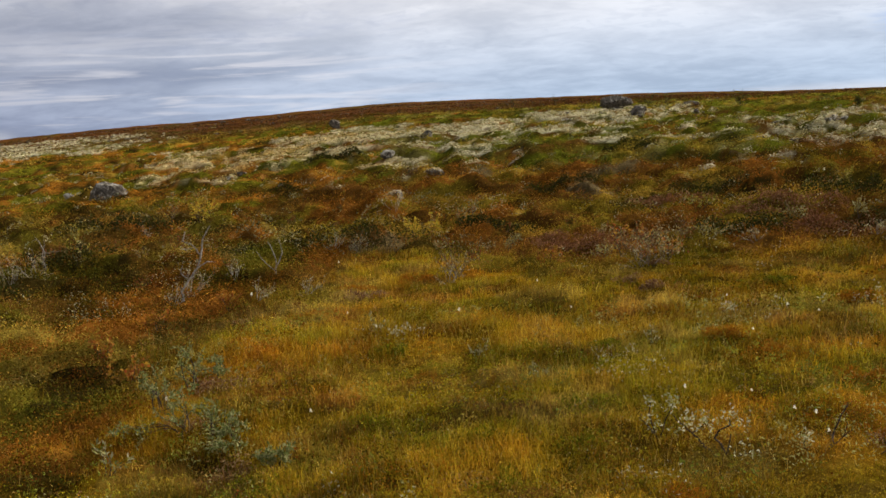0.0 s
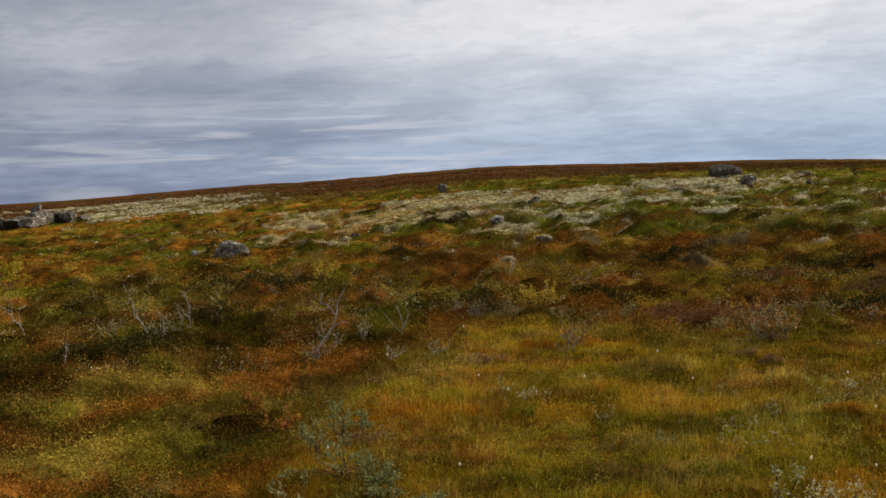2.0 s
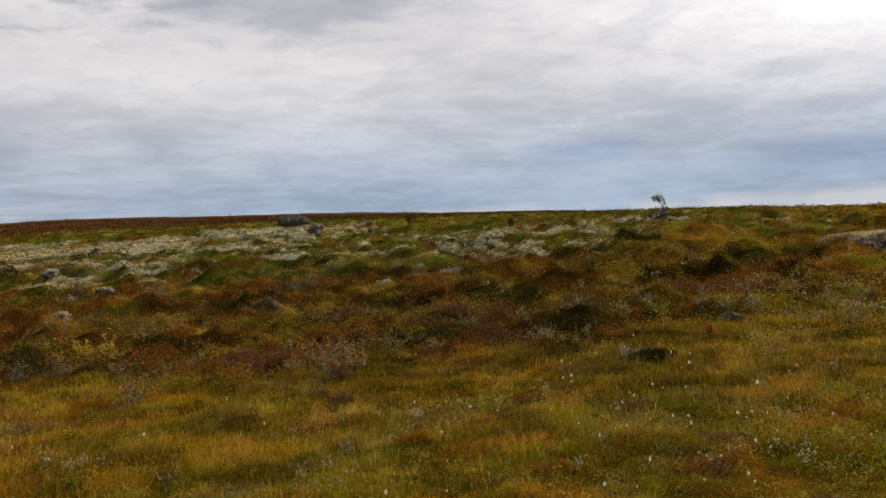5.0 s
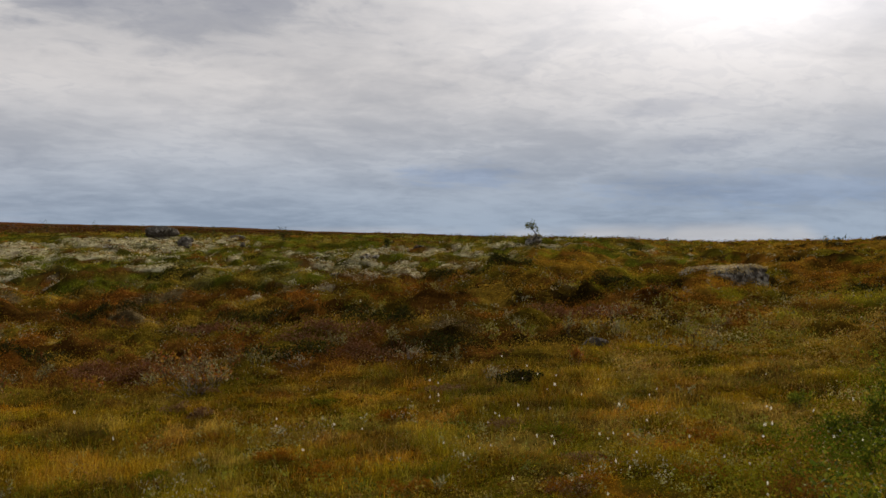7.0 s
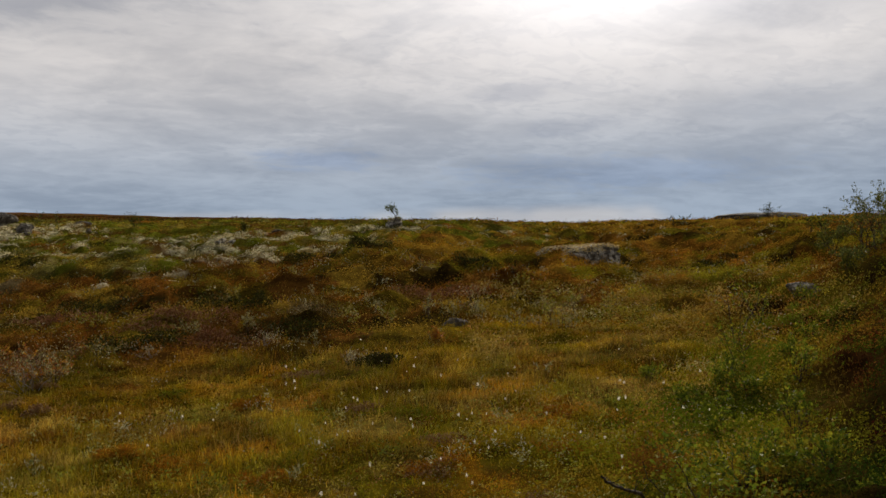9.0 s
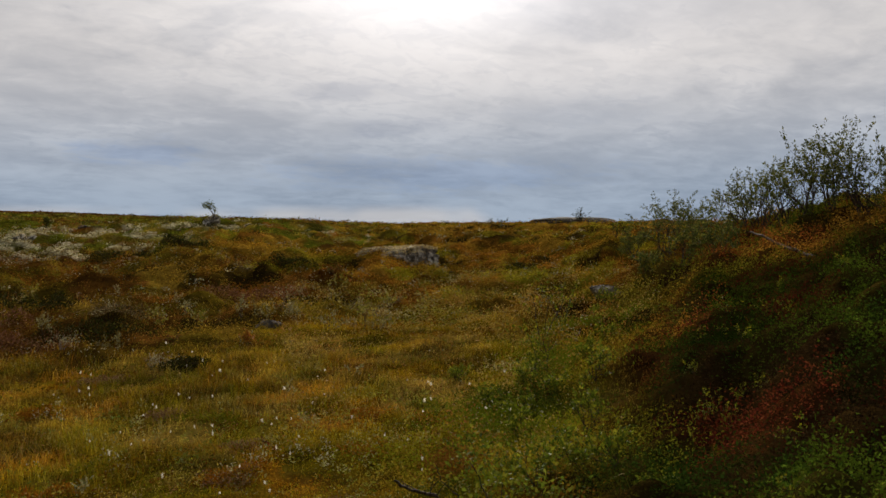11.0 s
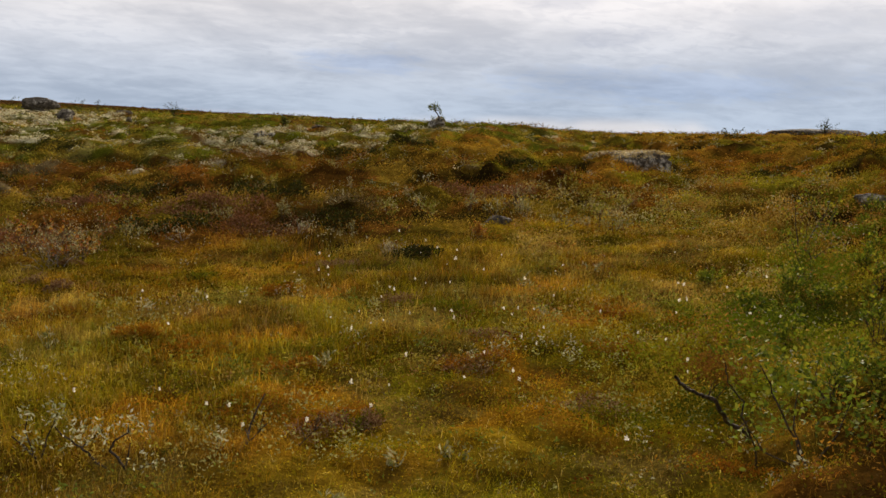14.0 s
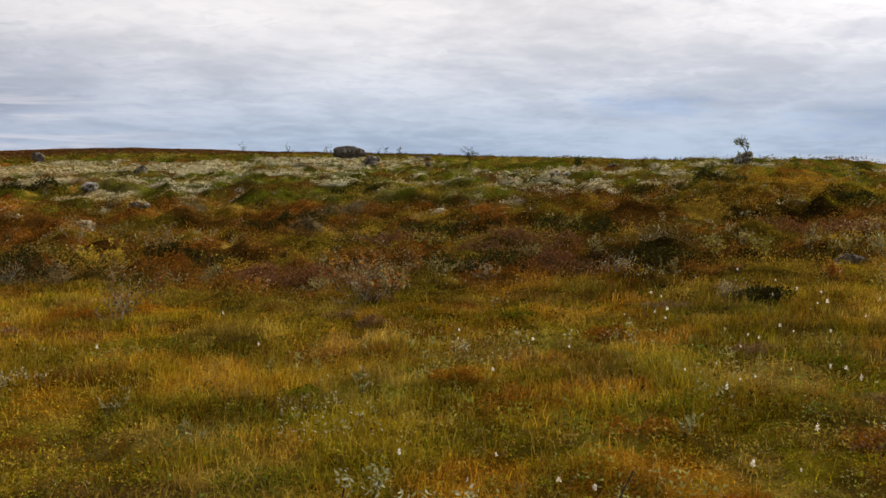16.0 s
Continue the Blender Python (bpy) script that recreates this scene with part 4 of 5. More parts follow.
for k in range(14):
    w = rnd1.uniform(0.2, 0.45)
    boulder("stone", rnd1.uniform(-40, 22), rnd1.uniform(22, 38), (w, w * 0.8, w * 0.6), 360 + k, "small pale stone among lichen on the hillside", 0.3, ROCK_PALE, 0, 50 * k,
            category="stone", group="lichen stones")
# the outcrop far off at the foot of the slope
for az, d, size, seed, lift in ((29.7, 52.5, (1.8, 1.2, 0.85), 31, 0), (28.4, 53.0, (1.7, 1.1, 0.95), 32, 0), (27.2, 53.5, (1.6, 0.9, 0.8), 33, 0),
                                (31.2, 52.8, (1.5, 1.0, 0.85), 34, 0), (28.9, 51.6, (1.4, 0.9, 0.65), 36, 0), (26.2, 53.6, (0.9, 0.8, 0.5), 37, 0)):
    boulder("boulder", az, d, size, seed, "grey block of a low rock outcrop on the slope", 0.2, ROCK, 0.35, seed * 37, 0, lift, group="outcrop blocks")
boulder("stone", 28.6, 53.0, (0.6, 0.5, 0.55), 35, "grey stone block set on top of the rock outcrop", 0.1, ROCK, 0, 5, lift=0.6, category="stone")
for k, (az, d, w) in enumerate(((17.4, 72, 0.9), (24.3, 95, 0.8), (22.0, 100, 0.7), (9.5, 120, 1.1), (7.6, 118, 0.8), (11.0, 118, 0.9), (16.6, 63, 0.8), (17.6, 64, 0.7), (15.9, 62, 0.6),
                                (-24.5, 120, 0.9), (-27.0, 110, 1.0), (-33.0, 100, 0.9), (-31.0, 100, 0.8), (-22.0, 118, 0.8), (-6.0, 60, 0.6), (-8.0, 55, 0.5))):
    boulder("stone", az, d, (w * 0.6, w * 0.5, w * 0.3), 300 + k, "grey stone lying on the far hillside", 0.3, ROCK, 0, 40 * k, category="stone", group="hillside stones")


# ---- shrubs, twigs and small trees ----
def tube(verts, tris, a, b, ra, rb, sides=5):
    way = (b - a)
    if way.length < 1e-5:
        return
    way.normalize()
    u = way.orthogonal().normalized()
    w = way.cross(u)
    k = len(verts)
    for p, r in ((a, ra), (b, rb)):
        for i in range(sides):
            t = 2 * math.pi * i / sides
            verts.append(p + (u * math.cos(t) + w * math.sin(t)) * r)
    for i in range(sides):
        j = (i + 1) % sides
        tris.append((k + i, k + j, k + sides + j))
        tris.append((k + i, k + sides + j, k + sides + i))


def grow(rnd, at, way, length, radius, depth, verts, tris, tips, bend=0.35, split=2):
    """A limb of four crooked pieces that forks; the places for leaves go to tips."""
    p, steps = at.copy(), 4
    for s in range(steps):
        way = (way + Vector((rnd.gauss(0, bend), rnd.gauss(0, bend), rnd.gauss(0.04, bend))) * 0.5).normalized()
        q = p + way * length / steps
        r0, r1 = radius * (1 - 0.6 * s / steps), radius * (1 - 0.6 * (s + 1) / steps)
        tube(verts, tris, p, q, r0, r1, 5 if radius > 0.006 else 3)
        if depth > 0 and s >= 1:
            for _ in range(split if s == steps - 1 else max(1, split - 1)):
                side = (way + Vector((rnd.gauss(0, 0.6), rnd.gauss(0, 0.6), rnd.gauss(0.15, 0.4)))).normalized()
                grow(rnd, q, side, length * rnd.uniform(0.4, 0.65), r1 * 0.65, depth - 1, verts, tris, tips, bend, split)
        if depth == 0 and s >= 1 or depth == 1 and s == 3:
            tips.append((q.copy(), way.copy()))
        p = q


def shrub(name, x, y, tall, stems, seed, label, leaf_size, colours, per_tip, depth=1, spread=0.6, bark=None, thick=0.008,
          split=2, category="shrub", group="", narrow=0.45, lean=(0, 0), bend=0.35, cluster=0.7, leaf_label="small pointed leaves"):
    """Crooked stems from one root, each with the leaves of its outer twigs."""
    rnd = random.Random(seed)
    rng = np.random.default_rng(seed)
    ob = thing(name, x, y, height(x, y) - 0.03, 0, label, category, group)
    for _ in range(stems):
        tips, verts, tris = [], [], []
        a = rnd.uniform(0, 2 * math.pi)
        s = rnd.uniform(0.2, 1.0) * spread
        way = Vector((math.cos(a) * s + lean[0], math.sin(a) * s + lean[1], 1)).normalized()
        start = Vector((rnd.gauss(0, 0.04), rnd.gauss(0, 0.04), 0)) * tall
        grow(rnd, start, way, tall * rnd.uniform(0.5, 0.8), thick * rnd.uniform(0.7, 1.2), depth, verts, tris, tips, bend, split)
        stem = part("stem", tri_mesh("stem", np.array([tuple(v) for v in verts]), np.array(tris)), bark or BARK, ob, "thin crooked woody stem")
        if per_tip:
            c = np.repeat(np.array([tuple(t[0]) for t in tips]), per_tip, 0)
            w = np.repeat(np.array([tuple(t[1]) for t in tips]), per_tip, 0)
            c = c + rng.normal(0, 0.3, c.shape) * leaf_size
            w = w + rng.normal(0, cluster, w.shape)
            v, t = leaf_arrays(c, w, leaf_size * rng.uniform(0.6, 1.25, len(c)), rng, narrow)
            col = pick(rng, len(c), colours, [1] * len(colours)) * rng.uniform(0.75, 1.25, (len(c), 1))
            part("foliage", tri_mesh("foliage", v, t, np.repeat(col, 4, 0)), WILLOW, stem, leaf_label)
    return ob


BANK_LEAF = [(0.05, 0.066, 0.012), (0.085, 0.10, 0.016), (0.07, 0.078, 0.022), (0.19, 0.185, 0.035)]
GREY_LEAF = [(0.24, 0.22, 0.085), (0.36, 0.33, 0.17), (0.16, 0.16, 0.045)]
GREEN_LEAF = [(0.085, 0.115, 0.009), (0.14, 0.16, 0.011), (0.25, 0.22, 0.014)]
LIME_LEAF = [(0.22, 0.24, 0.015), (0.33, 0.30, 0.02), (0.42, 0.28, 0.02)]
BIRCH_LEAF = [(0.30, 0.09, 0.02), (0.36, 0.18, 0.02), (0.24, 0.13, 0.02)]
DARK_LEAF = [(0.026, 0.028, 0.006), (0.038, 0.040, 0.008), (0.055, 0.042, 0.010)]


def limb_thing(name, az, d, limbs, label, category, bark, group="", clusters=(), colours=(), leaf_size=0.04, narrow=0.7, seed=1):
    """A plant of crooked limbs. A limb: its thickness at foot and tip, and places (across, up, away) from the root, in metres.
    Clusters of leaves: (across, up, away), their number and reach."""
    rnd, rng = random.Random(seed), np.random.default_rng(seed)
    x, y = bearing(az, d)
    ob = thing(name, x, y, height(x, y) - 0.02, az, label, category, group)
    stems = []
    for r0, r1, places in limbs:
        verts, tris, pts = [], [], []
        for a, b in zip(places, places[1:]):
            for k in range(3):
                pts.append(Vector((a[0], a[2], a[1])).lerp(Vector((b[0], b[2], b[1])), k / 3) + Vector([rnd.gauss(0, r0 * 0.5) for _ in range(3)]) * (len(pts) > 0))
        pts.append(Vector((places[-1][0], places[-1][2], places[-1][1])))
        n = len(pts) - 1
        for k in range(n):
            tube(verts, tris, pts[k], pts[k + 1], r0 + (r1 - r0) * k / n, r0 + (r1 - r0) * (k + 1) / n, 6)
        stems.append(part("stem" if not stems else "branch", tri_mesh("stem", np.array([tuple(v) for v in verts]), np.array(tris)), bark, ob, "" if stems else "crooked weathered stem"))
    for (u, v, w), count, reach in clusters:
        c = np.array([(u, w, v)]) + rng.normal(0, 0.5, (count, 3)) * reach
        vv, tt = leaf_arrays(c, rng.normal(size=(count, 3)), leaf_size * rng.uniform(0.6, 1.25, count), rng, narrow)
        col = pick(rng, count, colours, [1] * len(colours)) * rng.uniform(0.75, 1.25, (count, 1))
        part("foliage", tri_mesh("foliage", vv, tt, np.repeat(col, 4, 0)), WILLOW, ob, "tuft of small leaves")
    return ob


# the little birch on the skyline
limb_thing("birch_tree", -36.4, 31.0, ((0.026, 0.014, ((0, 0, 0), (-0.03, 0.16, 0), (0.02, 0.34, 0.02), (-0.06, 0.48, 0), (-0.2, 0.66, 0.02))),
                                       (0.012, 0.005, ((0.01, 0.33, 0), (0.05, 0.46, 0.03), (0.03, 0.58, 0))), (0.010, 0.004, ((-0.02, 0.18, 0), (0.12, 0.27, 0), (0.14, 0.36, 0.02))),
                                       (0.012, 0.005, ((-0.1, 0.52, 0), (-0.1, 0.65, 0), (-0.06, 0.74, 0))), (0.009, 0.004, ((-0.02, 0.2, 0), (-0.16, 0.28, 0.03), (-0.2, 0.33, 0)))),
           "small windblown birch leaning over on the skyline", "tree", BARK, "",
           (((-0.30, 0.70, 0), 60, 0.09), ((-0.2, 0.73, 0), 70, 0.1), ((-0.09, 0.72, 0), 64, 0.1), ((0.0, 0.62, 0), 40, 0.08), ((-0.14, 0.6, 0), 46, 0.09), ((0.05, 0.52, 0), 24, 0.06), ((0.14, 0.35, 0), 26, 0.06), ((-0.2, 0.33, 0), 16, 0.05)),
           [(0.05, 0.065, 0.012), (0.09, 0.105, 0.014), (0.14, 0.15, 0.02)], 0.05)
# bleached willow skeletons beside the bog
limb_thing("dead_willow", 14.7, 9.75, ((0.013, 0.009, ((0, 0, 0), (-0.02, 0.13, 0), (0.08, 0.24, 0.02), (0.17, 0.36, 0.02), (0.22, 0.5, 0))), (0.011, 0.004, ((0.22, 0.5, 0), (0.25, 0.65, 0.03), (0.34, 0.8, 0.03))),
                                       (0.010, 0.004, ((0.22, 0.5, 0), (0.16, 0.59, 0), (0.05, 0.66, 0), (0.08, 0.76, 0.02))), (0.006, 0.003, ((0.16, 0.59, 0), (0.08, 0.56, 0.04), (0.02, 0.58, 0.04))),
                                       (0.007, 0.003, ((0.17, 0.36, 0), (0.28, 0.42, 0), (0.36, 0.4, 0.04))), (0.007, 0.003, ((0.08, 0.24, 0), (0.0, 0.32, 0.03), (0.02, 0.4, 0)))),
           "bleached dead willow with a forked crooked stem", "shrub", DEAD, "dead stems", seed=3)
limb_thing("dead_willow", 8.9, 10.5, ((0.009, 0.004, ((0, 0, 0), (0.02, 0.2, 0), (-0.06, 0.4, 0))), (0.008, 0.003, ((0.01, 0.1, 0), (0.1, 0.26, 0), (0.07, 0.42, 0))), (0.006, 0.003, ((0, 0.05, 0), (-0.14, 0.2, 0), (-0.2, 0.3, 0)))),
           "small bare grey willow stems in dark heath", "shrub", DEAD, "dead stems", seed=4)


def at(kind, spots, group, label, **opts):
    """The same kind of shrub at several spots: bearing, distance, height, seed."""
    for az, d, tall, seed in spots:
        x, y = bearing(az, d)
        shrub(kind, x, y, tall, seed=seed, label=label, group=group, **opts)


# downy grey willows standing in the bog
DOWNY = [(0.36, 0.35, 0.18), (0.48, 0.46, 0.29), (0.24, 0.25, 0.10)]
limb_thing("willow_shrub", -19.9, 4.25, ((0.006, 0.003, ((0, 0, 0), (-0.024, 0.05, 0), (-0.06, 0.1, 0), (-0.053, 0.13, 0), (0, 0.165, 0), (0.008, 0.2, 0))), (0.006, 0.002, ((-0.05, 0, 0), (-0.135, 0.08, 0.02), (-0.17, 0.115, 0.02), (-0.235, 0.17, 0.03), (-0.265, 0.205, 0.03))),
                                         (0.004, 0.002, ((-0.006, 0.03, 0), (0.012, 0.12, 0.02))), (0.004, 0.002, ((-0.17, 0.115, 0.02), (-0.12, 0.15, 0.03), (-0.09, 0.18, 0.03))), (0.004, 0.002, ((0, 0, 0), (0.05, 0.03, -0.03), (0.1, 0.05, -0.04)))),
           "low downy willow with two crooked dark stems in the bog", "shrub", BARK, "grey willows",
           (((-0.2, 0.2, 0.03), 24, 0.040), ((-0.17, 0.18, 0.02), 24, 0.040), ((-0.13, 0.165, 0.03), 24, 0.040), ((-0.08, 0.16, 0.03), 24, 0.040), ((-0.1, 0.19, 0.03), 20, 0.040), ((0, 0.21, 0), 28, 0.040), ((0.04, 0.21, 0), 24, 0.040), ((0.09, 0.18, 0), 12, 0.032),
            ((0.07, 0.05, -0.04), 24, 0.048), ((0.12, 0.05, -0.04), 18, 0.040)), DOWNY, 0.024, 0.36, 8)
limb_thing("willow_shrub", -15.5, 4.42, ((0.005, 0.002, ((0, 0, 0), (-0.05, 0.08, 0), (-0.1, 0.13, 0))), (0.004, 0.002, ((0, 0, 0), (0.03, 0.1, 0.02), (0.07, 0.2, 0.02))), (0.004, 0.002, ((-0.02, 0.03, 0), (-0.05, 0.14, 0.03), (-0.04, 0.2, 0.03)))),
           "low downy willow with thin leaning stems in the bog", "shrub", BARK, "grey willows",
           (((-0.04, 0.2, 0.03), 24, 0.040), ((0.07, 0.22, 0.02), 28, 0.040), ((0.05, 0.19, 0.02), 20, 0.032), ((-0.05, 0.12, 0), 20, 0.040), ((-0.02, 0.09, 0), 16, 0.040), ((0.1, 0.07, 0), 20, 0.048)), DOWNY, 0.024, 0.36, 9)
limb_thing("willow_shrub", -24.6, 4.4, ((0.003, 0.002, ((0, 0, 0), (-0.01, 0.05, 0), (0, 0.09, 0))), (0.003, 0.0015, ((0, 0, 0), (0.02, 0.06, 0)))), "single pale tuft of downy willow in the bog", "shrub", BARK, "grey willows",
           (((0, 0.1, 0), 32, 0.036), ((0.01, 0.08, 0), 20, 0.032)), DOWNY, 0.021, 0.36, 10)
for az, d, seed in ((-25.6, 4.4, 11), (-28.6, 4.45, 12)):
    limb_thing("dead_willow", az, d, ((0.0028, 0.0014, ((0, 0, 0), (0.05, 0.05, 0), (0.09, 0.09, 0), (0.11, 0.17, 0))), (0.003, 0.0015, ((0.05, 0.05, 0), (0.03, 0.1, 0.02))), (0.003, 0.0015, ((0.09, 0.09, 0), (0.13, 0.12, 0.03)))),
               "thin dark bare willow twig in the bog", "shrub", BARK, "bare twigs", seed=seed)
at("willow_shrub", ((-30.8, 3.75, 0.12, 151), (-37.7, 4.25, 0.12, 152), (-34.5, 4.15, 0.11, 153), (-41.9, 8.1, 0.2, 154), (-8.0, 5.6, 0.2, 155), (-4.0, 6.2, 0.22, 156),
                    (-15.0, 6.4, 0.22, 157), (-30.0, 5.6, 0.16, 158), (-43.0, 7.0, 0.18, 159), (3.0, 7.2, 0.22, 160), (-45.5, 8.8, 0.2, 161), (21.0, 4.6, 0.25, 162)),
   "willow seedlings", "tiny grey-green willow seedling among moss", stems=3, leaf_size=0.036, colours=GREY_LEAF, per_tip=6, depth=0,
   spread=0.9, thick=0.003, narrow=0.32, cluster=1.0)
at("willow_shrub", ((15.9, 5.1, 0.37, 51), (14.3, 4.85, 0.26, 59), (13.0, 4.65, 0.22, 52), (14.7, 6.1, 0.34, 53), (10.4, 4.35, 0.17, 56), (17.0, 5.6, 0.3, 163), (13.3, 6.3, 0.2, 164)),
   "bushy willows", "bushy blue-green willow with soft leaves in the bog", stems=5, leaf_size=0.025, colours=[(0.18, 0.20, 0.065), (0.28, 0.28, 0.12), (0.09, 0.11, 0.025)], per_tip=8,
   depth=1, spread=0.75, thick=0.006, narrow=0.34, bend=0.5, cluster=0.9)
# twiggy grey willows along the edge of the bog
rnd0 = random.Random(5)
edge_spots = [(-2.7, 9.7, 0.5, 61), (-14.5, 9.9, 0.5, 62), (-13.3, 10.2, 0.45, 63), (-15.6, 9.8, 0.4, 64), (-41.4, 12.9, 0.38, 65), (14.8, 17.7, 0.5, 66), (-3.6, 12.8, 0.5, 67)]
at("willow_shrub", edge_spots, "twiggy willows", "grey twiggy willow with small pale leaves beside the bog",
   stems=7, leaf_size=0.034, colours=[(0.18, 0.15, 0.05), (0.28, 0.23, 0.10), (0.13, 0.07, 0.03), (0.22, 0.07, 0.02)], per_tip=2, depth=1, spread=0.95, bark=TWIG, thick=0.0045)
at("willow_shrub", [(rnd0.uniform(-46, 26), rnd0.uniform(11.3, 15), rnd0.uniform(0.18, 0.34), 400 + k) for k in range(26)], "edge willows",
   "small pale-leaved willow in the heath", stems=4, leaf_size=0.036, colours=[(0.20, 0.175, 0.06), (0.28, 0.23, 0.10), (0.30, 0.21, 0.09)], per_tip=4, depth=0, spread=0.9, bark=TWIG, thick=0.004)
at("bilberry_bush", [(rnd0.uniform(-48, 28), rnd0.uniform(10.5, 17), rnd0.uniform(0.14, 0.28), 440 + k) for k in range(34)], "heath bushes",
   "brown-red leafy bilberry bush in the heath", stems=5, leaf_size=0.026, colours=[(0.16, 0.05, 0.015), (0.10, 0.06, 0.015), (0.22, 0.10, 0.02), (0.08, 0.08, 0.01)], per_tip=4, depth=1, spread=0.9, bark=BARK, thick=0.004, narrow=0.75)
at("willow_shrub", ((-33.9, 9.5, 0.24, 661), (-33.4, 9.6, 0.18, 662), (-2.3, 9.45, 0.42, 663), (-15.1, 9.7, 0.45, 664), (-14.6, 9.6, 0.35, 665), (0.9, 16.2, 0.42, 666), (3.4, 12.3, 0.3, 667), (5.0, 12.4, 0.28, 668),
                    (16.2, 16.6, 0.34, 669), (14.2, 9.9, 0.4, 674), (15.3, 9.6, 0.36, 675), (22.9, 11.6, 0.4, 676), (24.2, 11.4, 0.4, 677), (11.4, 10.6, 0.3, 678), (27.5, 12.0, 0.35, 679), (-21.5, 11.2, 0.26, 670), (-28.2, 10.9, 0.26, 671), (7.0, 9.4, 0.26, 672), (10.2, 9.0, 0.24, 673)),
   "bare twiggy willows", "nearly bare grey willow twigs above dark heath", stems=7, leaf_size=0.026, colours=[(0.26, 0.23, 0.11), (0.36, 0.32, 0.19), (0.20, 0.13, 0.05)], per_tip=1, depth=1, spread=1.1, bark=DEAD, thick=0.004)
at("willow_shrub", ((-38.4, 12.7, 0.34, 691), (-39.8, 12.3, 0.36, 692), (-41.8, 12.1, 0.32, 693), (-44.0, 11.6, 0.28, 694), (-47.0, 11.2, 0.28, 695), (-16.2, 10.0, 0.36, 696), (-12.4, 10.6, 0.26, 697), (-18.6, 11.4, 0.26, 698),
                    (-24.0, 12.6, 0.26, 699), (-27.2, 12.0, 0.26, 700), (-6.2, 11.6, 0.26, 701), (-31.2, 11.2, 0.24, 702), (-35.4, 13.4, 0.3, 703)),
   "pale willows", "low downy willow with pale grey-green leaves in brown heath", stems=6, leaf_size=0.030, colours=[(0.22, 0.20, 0.08), (0.29, 0.27, 0.14), (0.17, 0.15, 0.045), (0.24, 0.18, 0.04)], per_tip=3, depth=1, spread=0.9, bark=TWIG, thick=0.004, narrow=0.4)
# yellowing and red dwarf birches in the heath
at("dwarf_birch", [(-35.8, 12.1, 0.4, 201), (-33.8, 12.3, 0.35, 202), (-26.5, 15.5, 0.4, 203), (-18.0, 14.0, 0.35, 204), (13.2, 18.8, 0.55, 205), (-46.0, 11.5, 0.35, 206),
                   (-47.5, 13.0, 0.35, 207), (-50.0, 12.5, 0.35, 208), (-30.0, 18.0, 0.35, 209), (25.0, 13.0, 0.5, 210), (-44.0, 15.0, 0.4, 211), (-52.0, 15.0, 0.35, 212), (20.5, 12.2, 0.6, 213)],
   "yellow birches", "dwarf birch with thin yellow-green leaves in the heath", stems=4, leaf_size=0.03, colours=[(0.20, 0.18, 0.02), (0.30, 0.22, 0.03), (0.13, 0.135, 0.015), (0.26, 0.22, 0.07)], per_tip=3, depth=1,
   spread=0.5, thick=0.004, narrow=0.8)
at("dwarf_birch", [(-13.9, 10.4, 0.42, 221), (-16.2, 10.3, 0.35, 222), (-8.7, 10.2, 0.2, 223), (-15.0, 9.9, 0.3, 241), (-9.2, 10.4, 0.14, 224), (12.9, 18.5, 0.5, 225), (16.5, 8.2, 0.22, 226), (12.0, 8.9, 0.22, 227),
                   (20.0, 7.6, 0.22, 228), (18.5, 6.6, 0.2, 229), (-39.0, 10.6, 0.2, 230)],
   "red birches", "low dwarf birch in red and orange autumn leaf", stems=5, leaf_size=0.026, colours=BIRCH_LEAF, per_tip=4, depth=1,
   spread=0.8, thick=0.004, narrow=0.85)
at("dwarf_birch", ((13.0, 17.6, 0.5, 681), (12.2, 17.9, 0.45, 682), (-1.2, 12.6, 0.42, 683), (-0.3, 12.9, 0.36, 684)), "golden birches", "small dwarf birch in golden-yellow leaf", stems=5, leaf_size=0.032,
   colours=[(0.50, 0.34, 0.03), (0.42, 0.25, 0.03), (0.30, 0.26, 0.03)], per_tip=4, depth=1, spread=0.6, thick=0.004, narrow=0.8)
# the yellow birch at the side of the slope
bx, by = bearing(31.3, 21)
shrub("birch_tree", bx, by, 0.85, 5, 77, "young birch with yellow and orange leaves", 0.045, LIME_LEAF + [(0.45, 0.24, 0.02)], 5, 2, 0.28, BARK, 0.014, 2, "tree", narrow=0.75)
# bare, bleached stems
for az, d, tall, seed, lean in ((24.9, 11.3, 0.85, 231, (-0.5, 0.1)), (23.3, 12.3, 0.55, 232, (0.1, 0.1)), (22.4, 12.2, 0.6, 236, (0.5, 0)), (31.6, 14.1, 0.9, 234, (-0.4, 0)),
                                (30.4, 10.5, 0.5, 235, (0.3, 0))):
    x, y = bearing(az, d)
    shrub("dead_willow", x, y, tall, 1, seed, "bare bleached crooked willow stem", 0.03, GREY_LEAF, 0, 1, 0.25, DEAD, 0.012, 2, group="dead stems", lean=lean, bend=0.6)

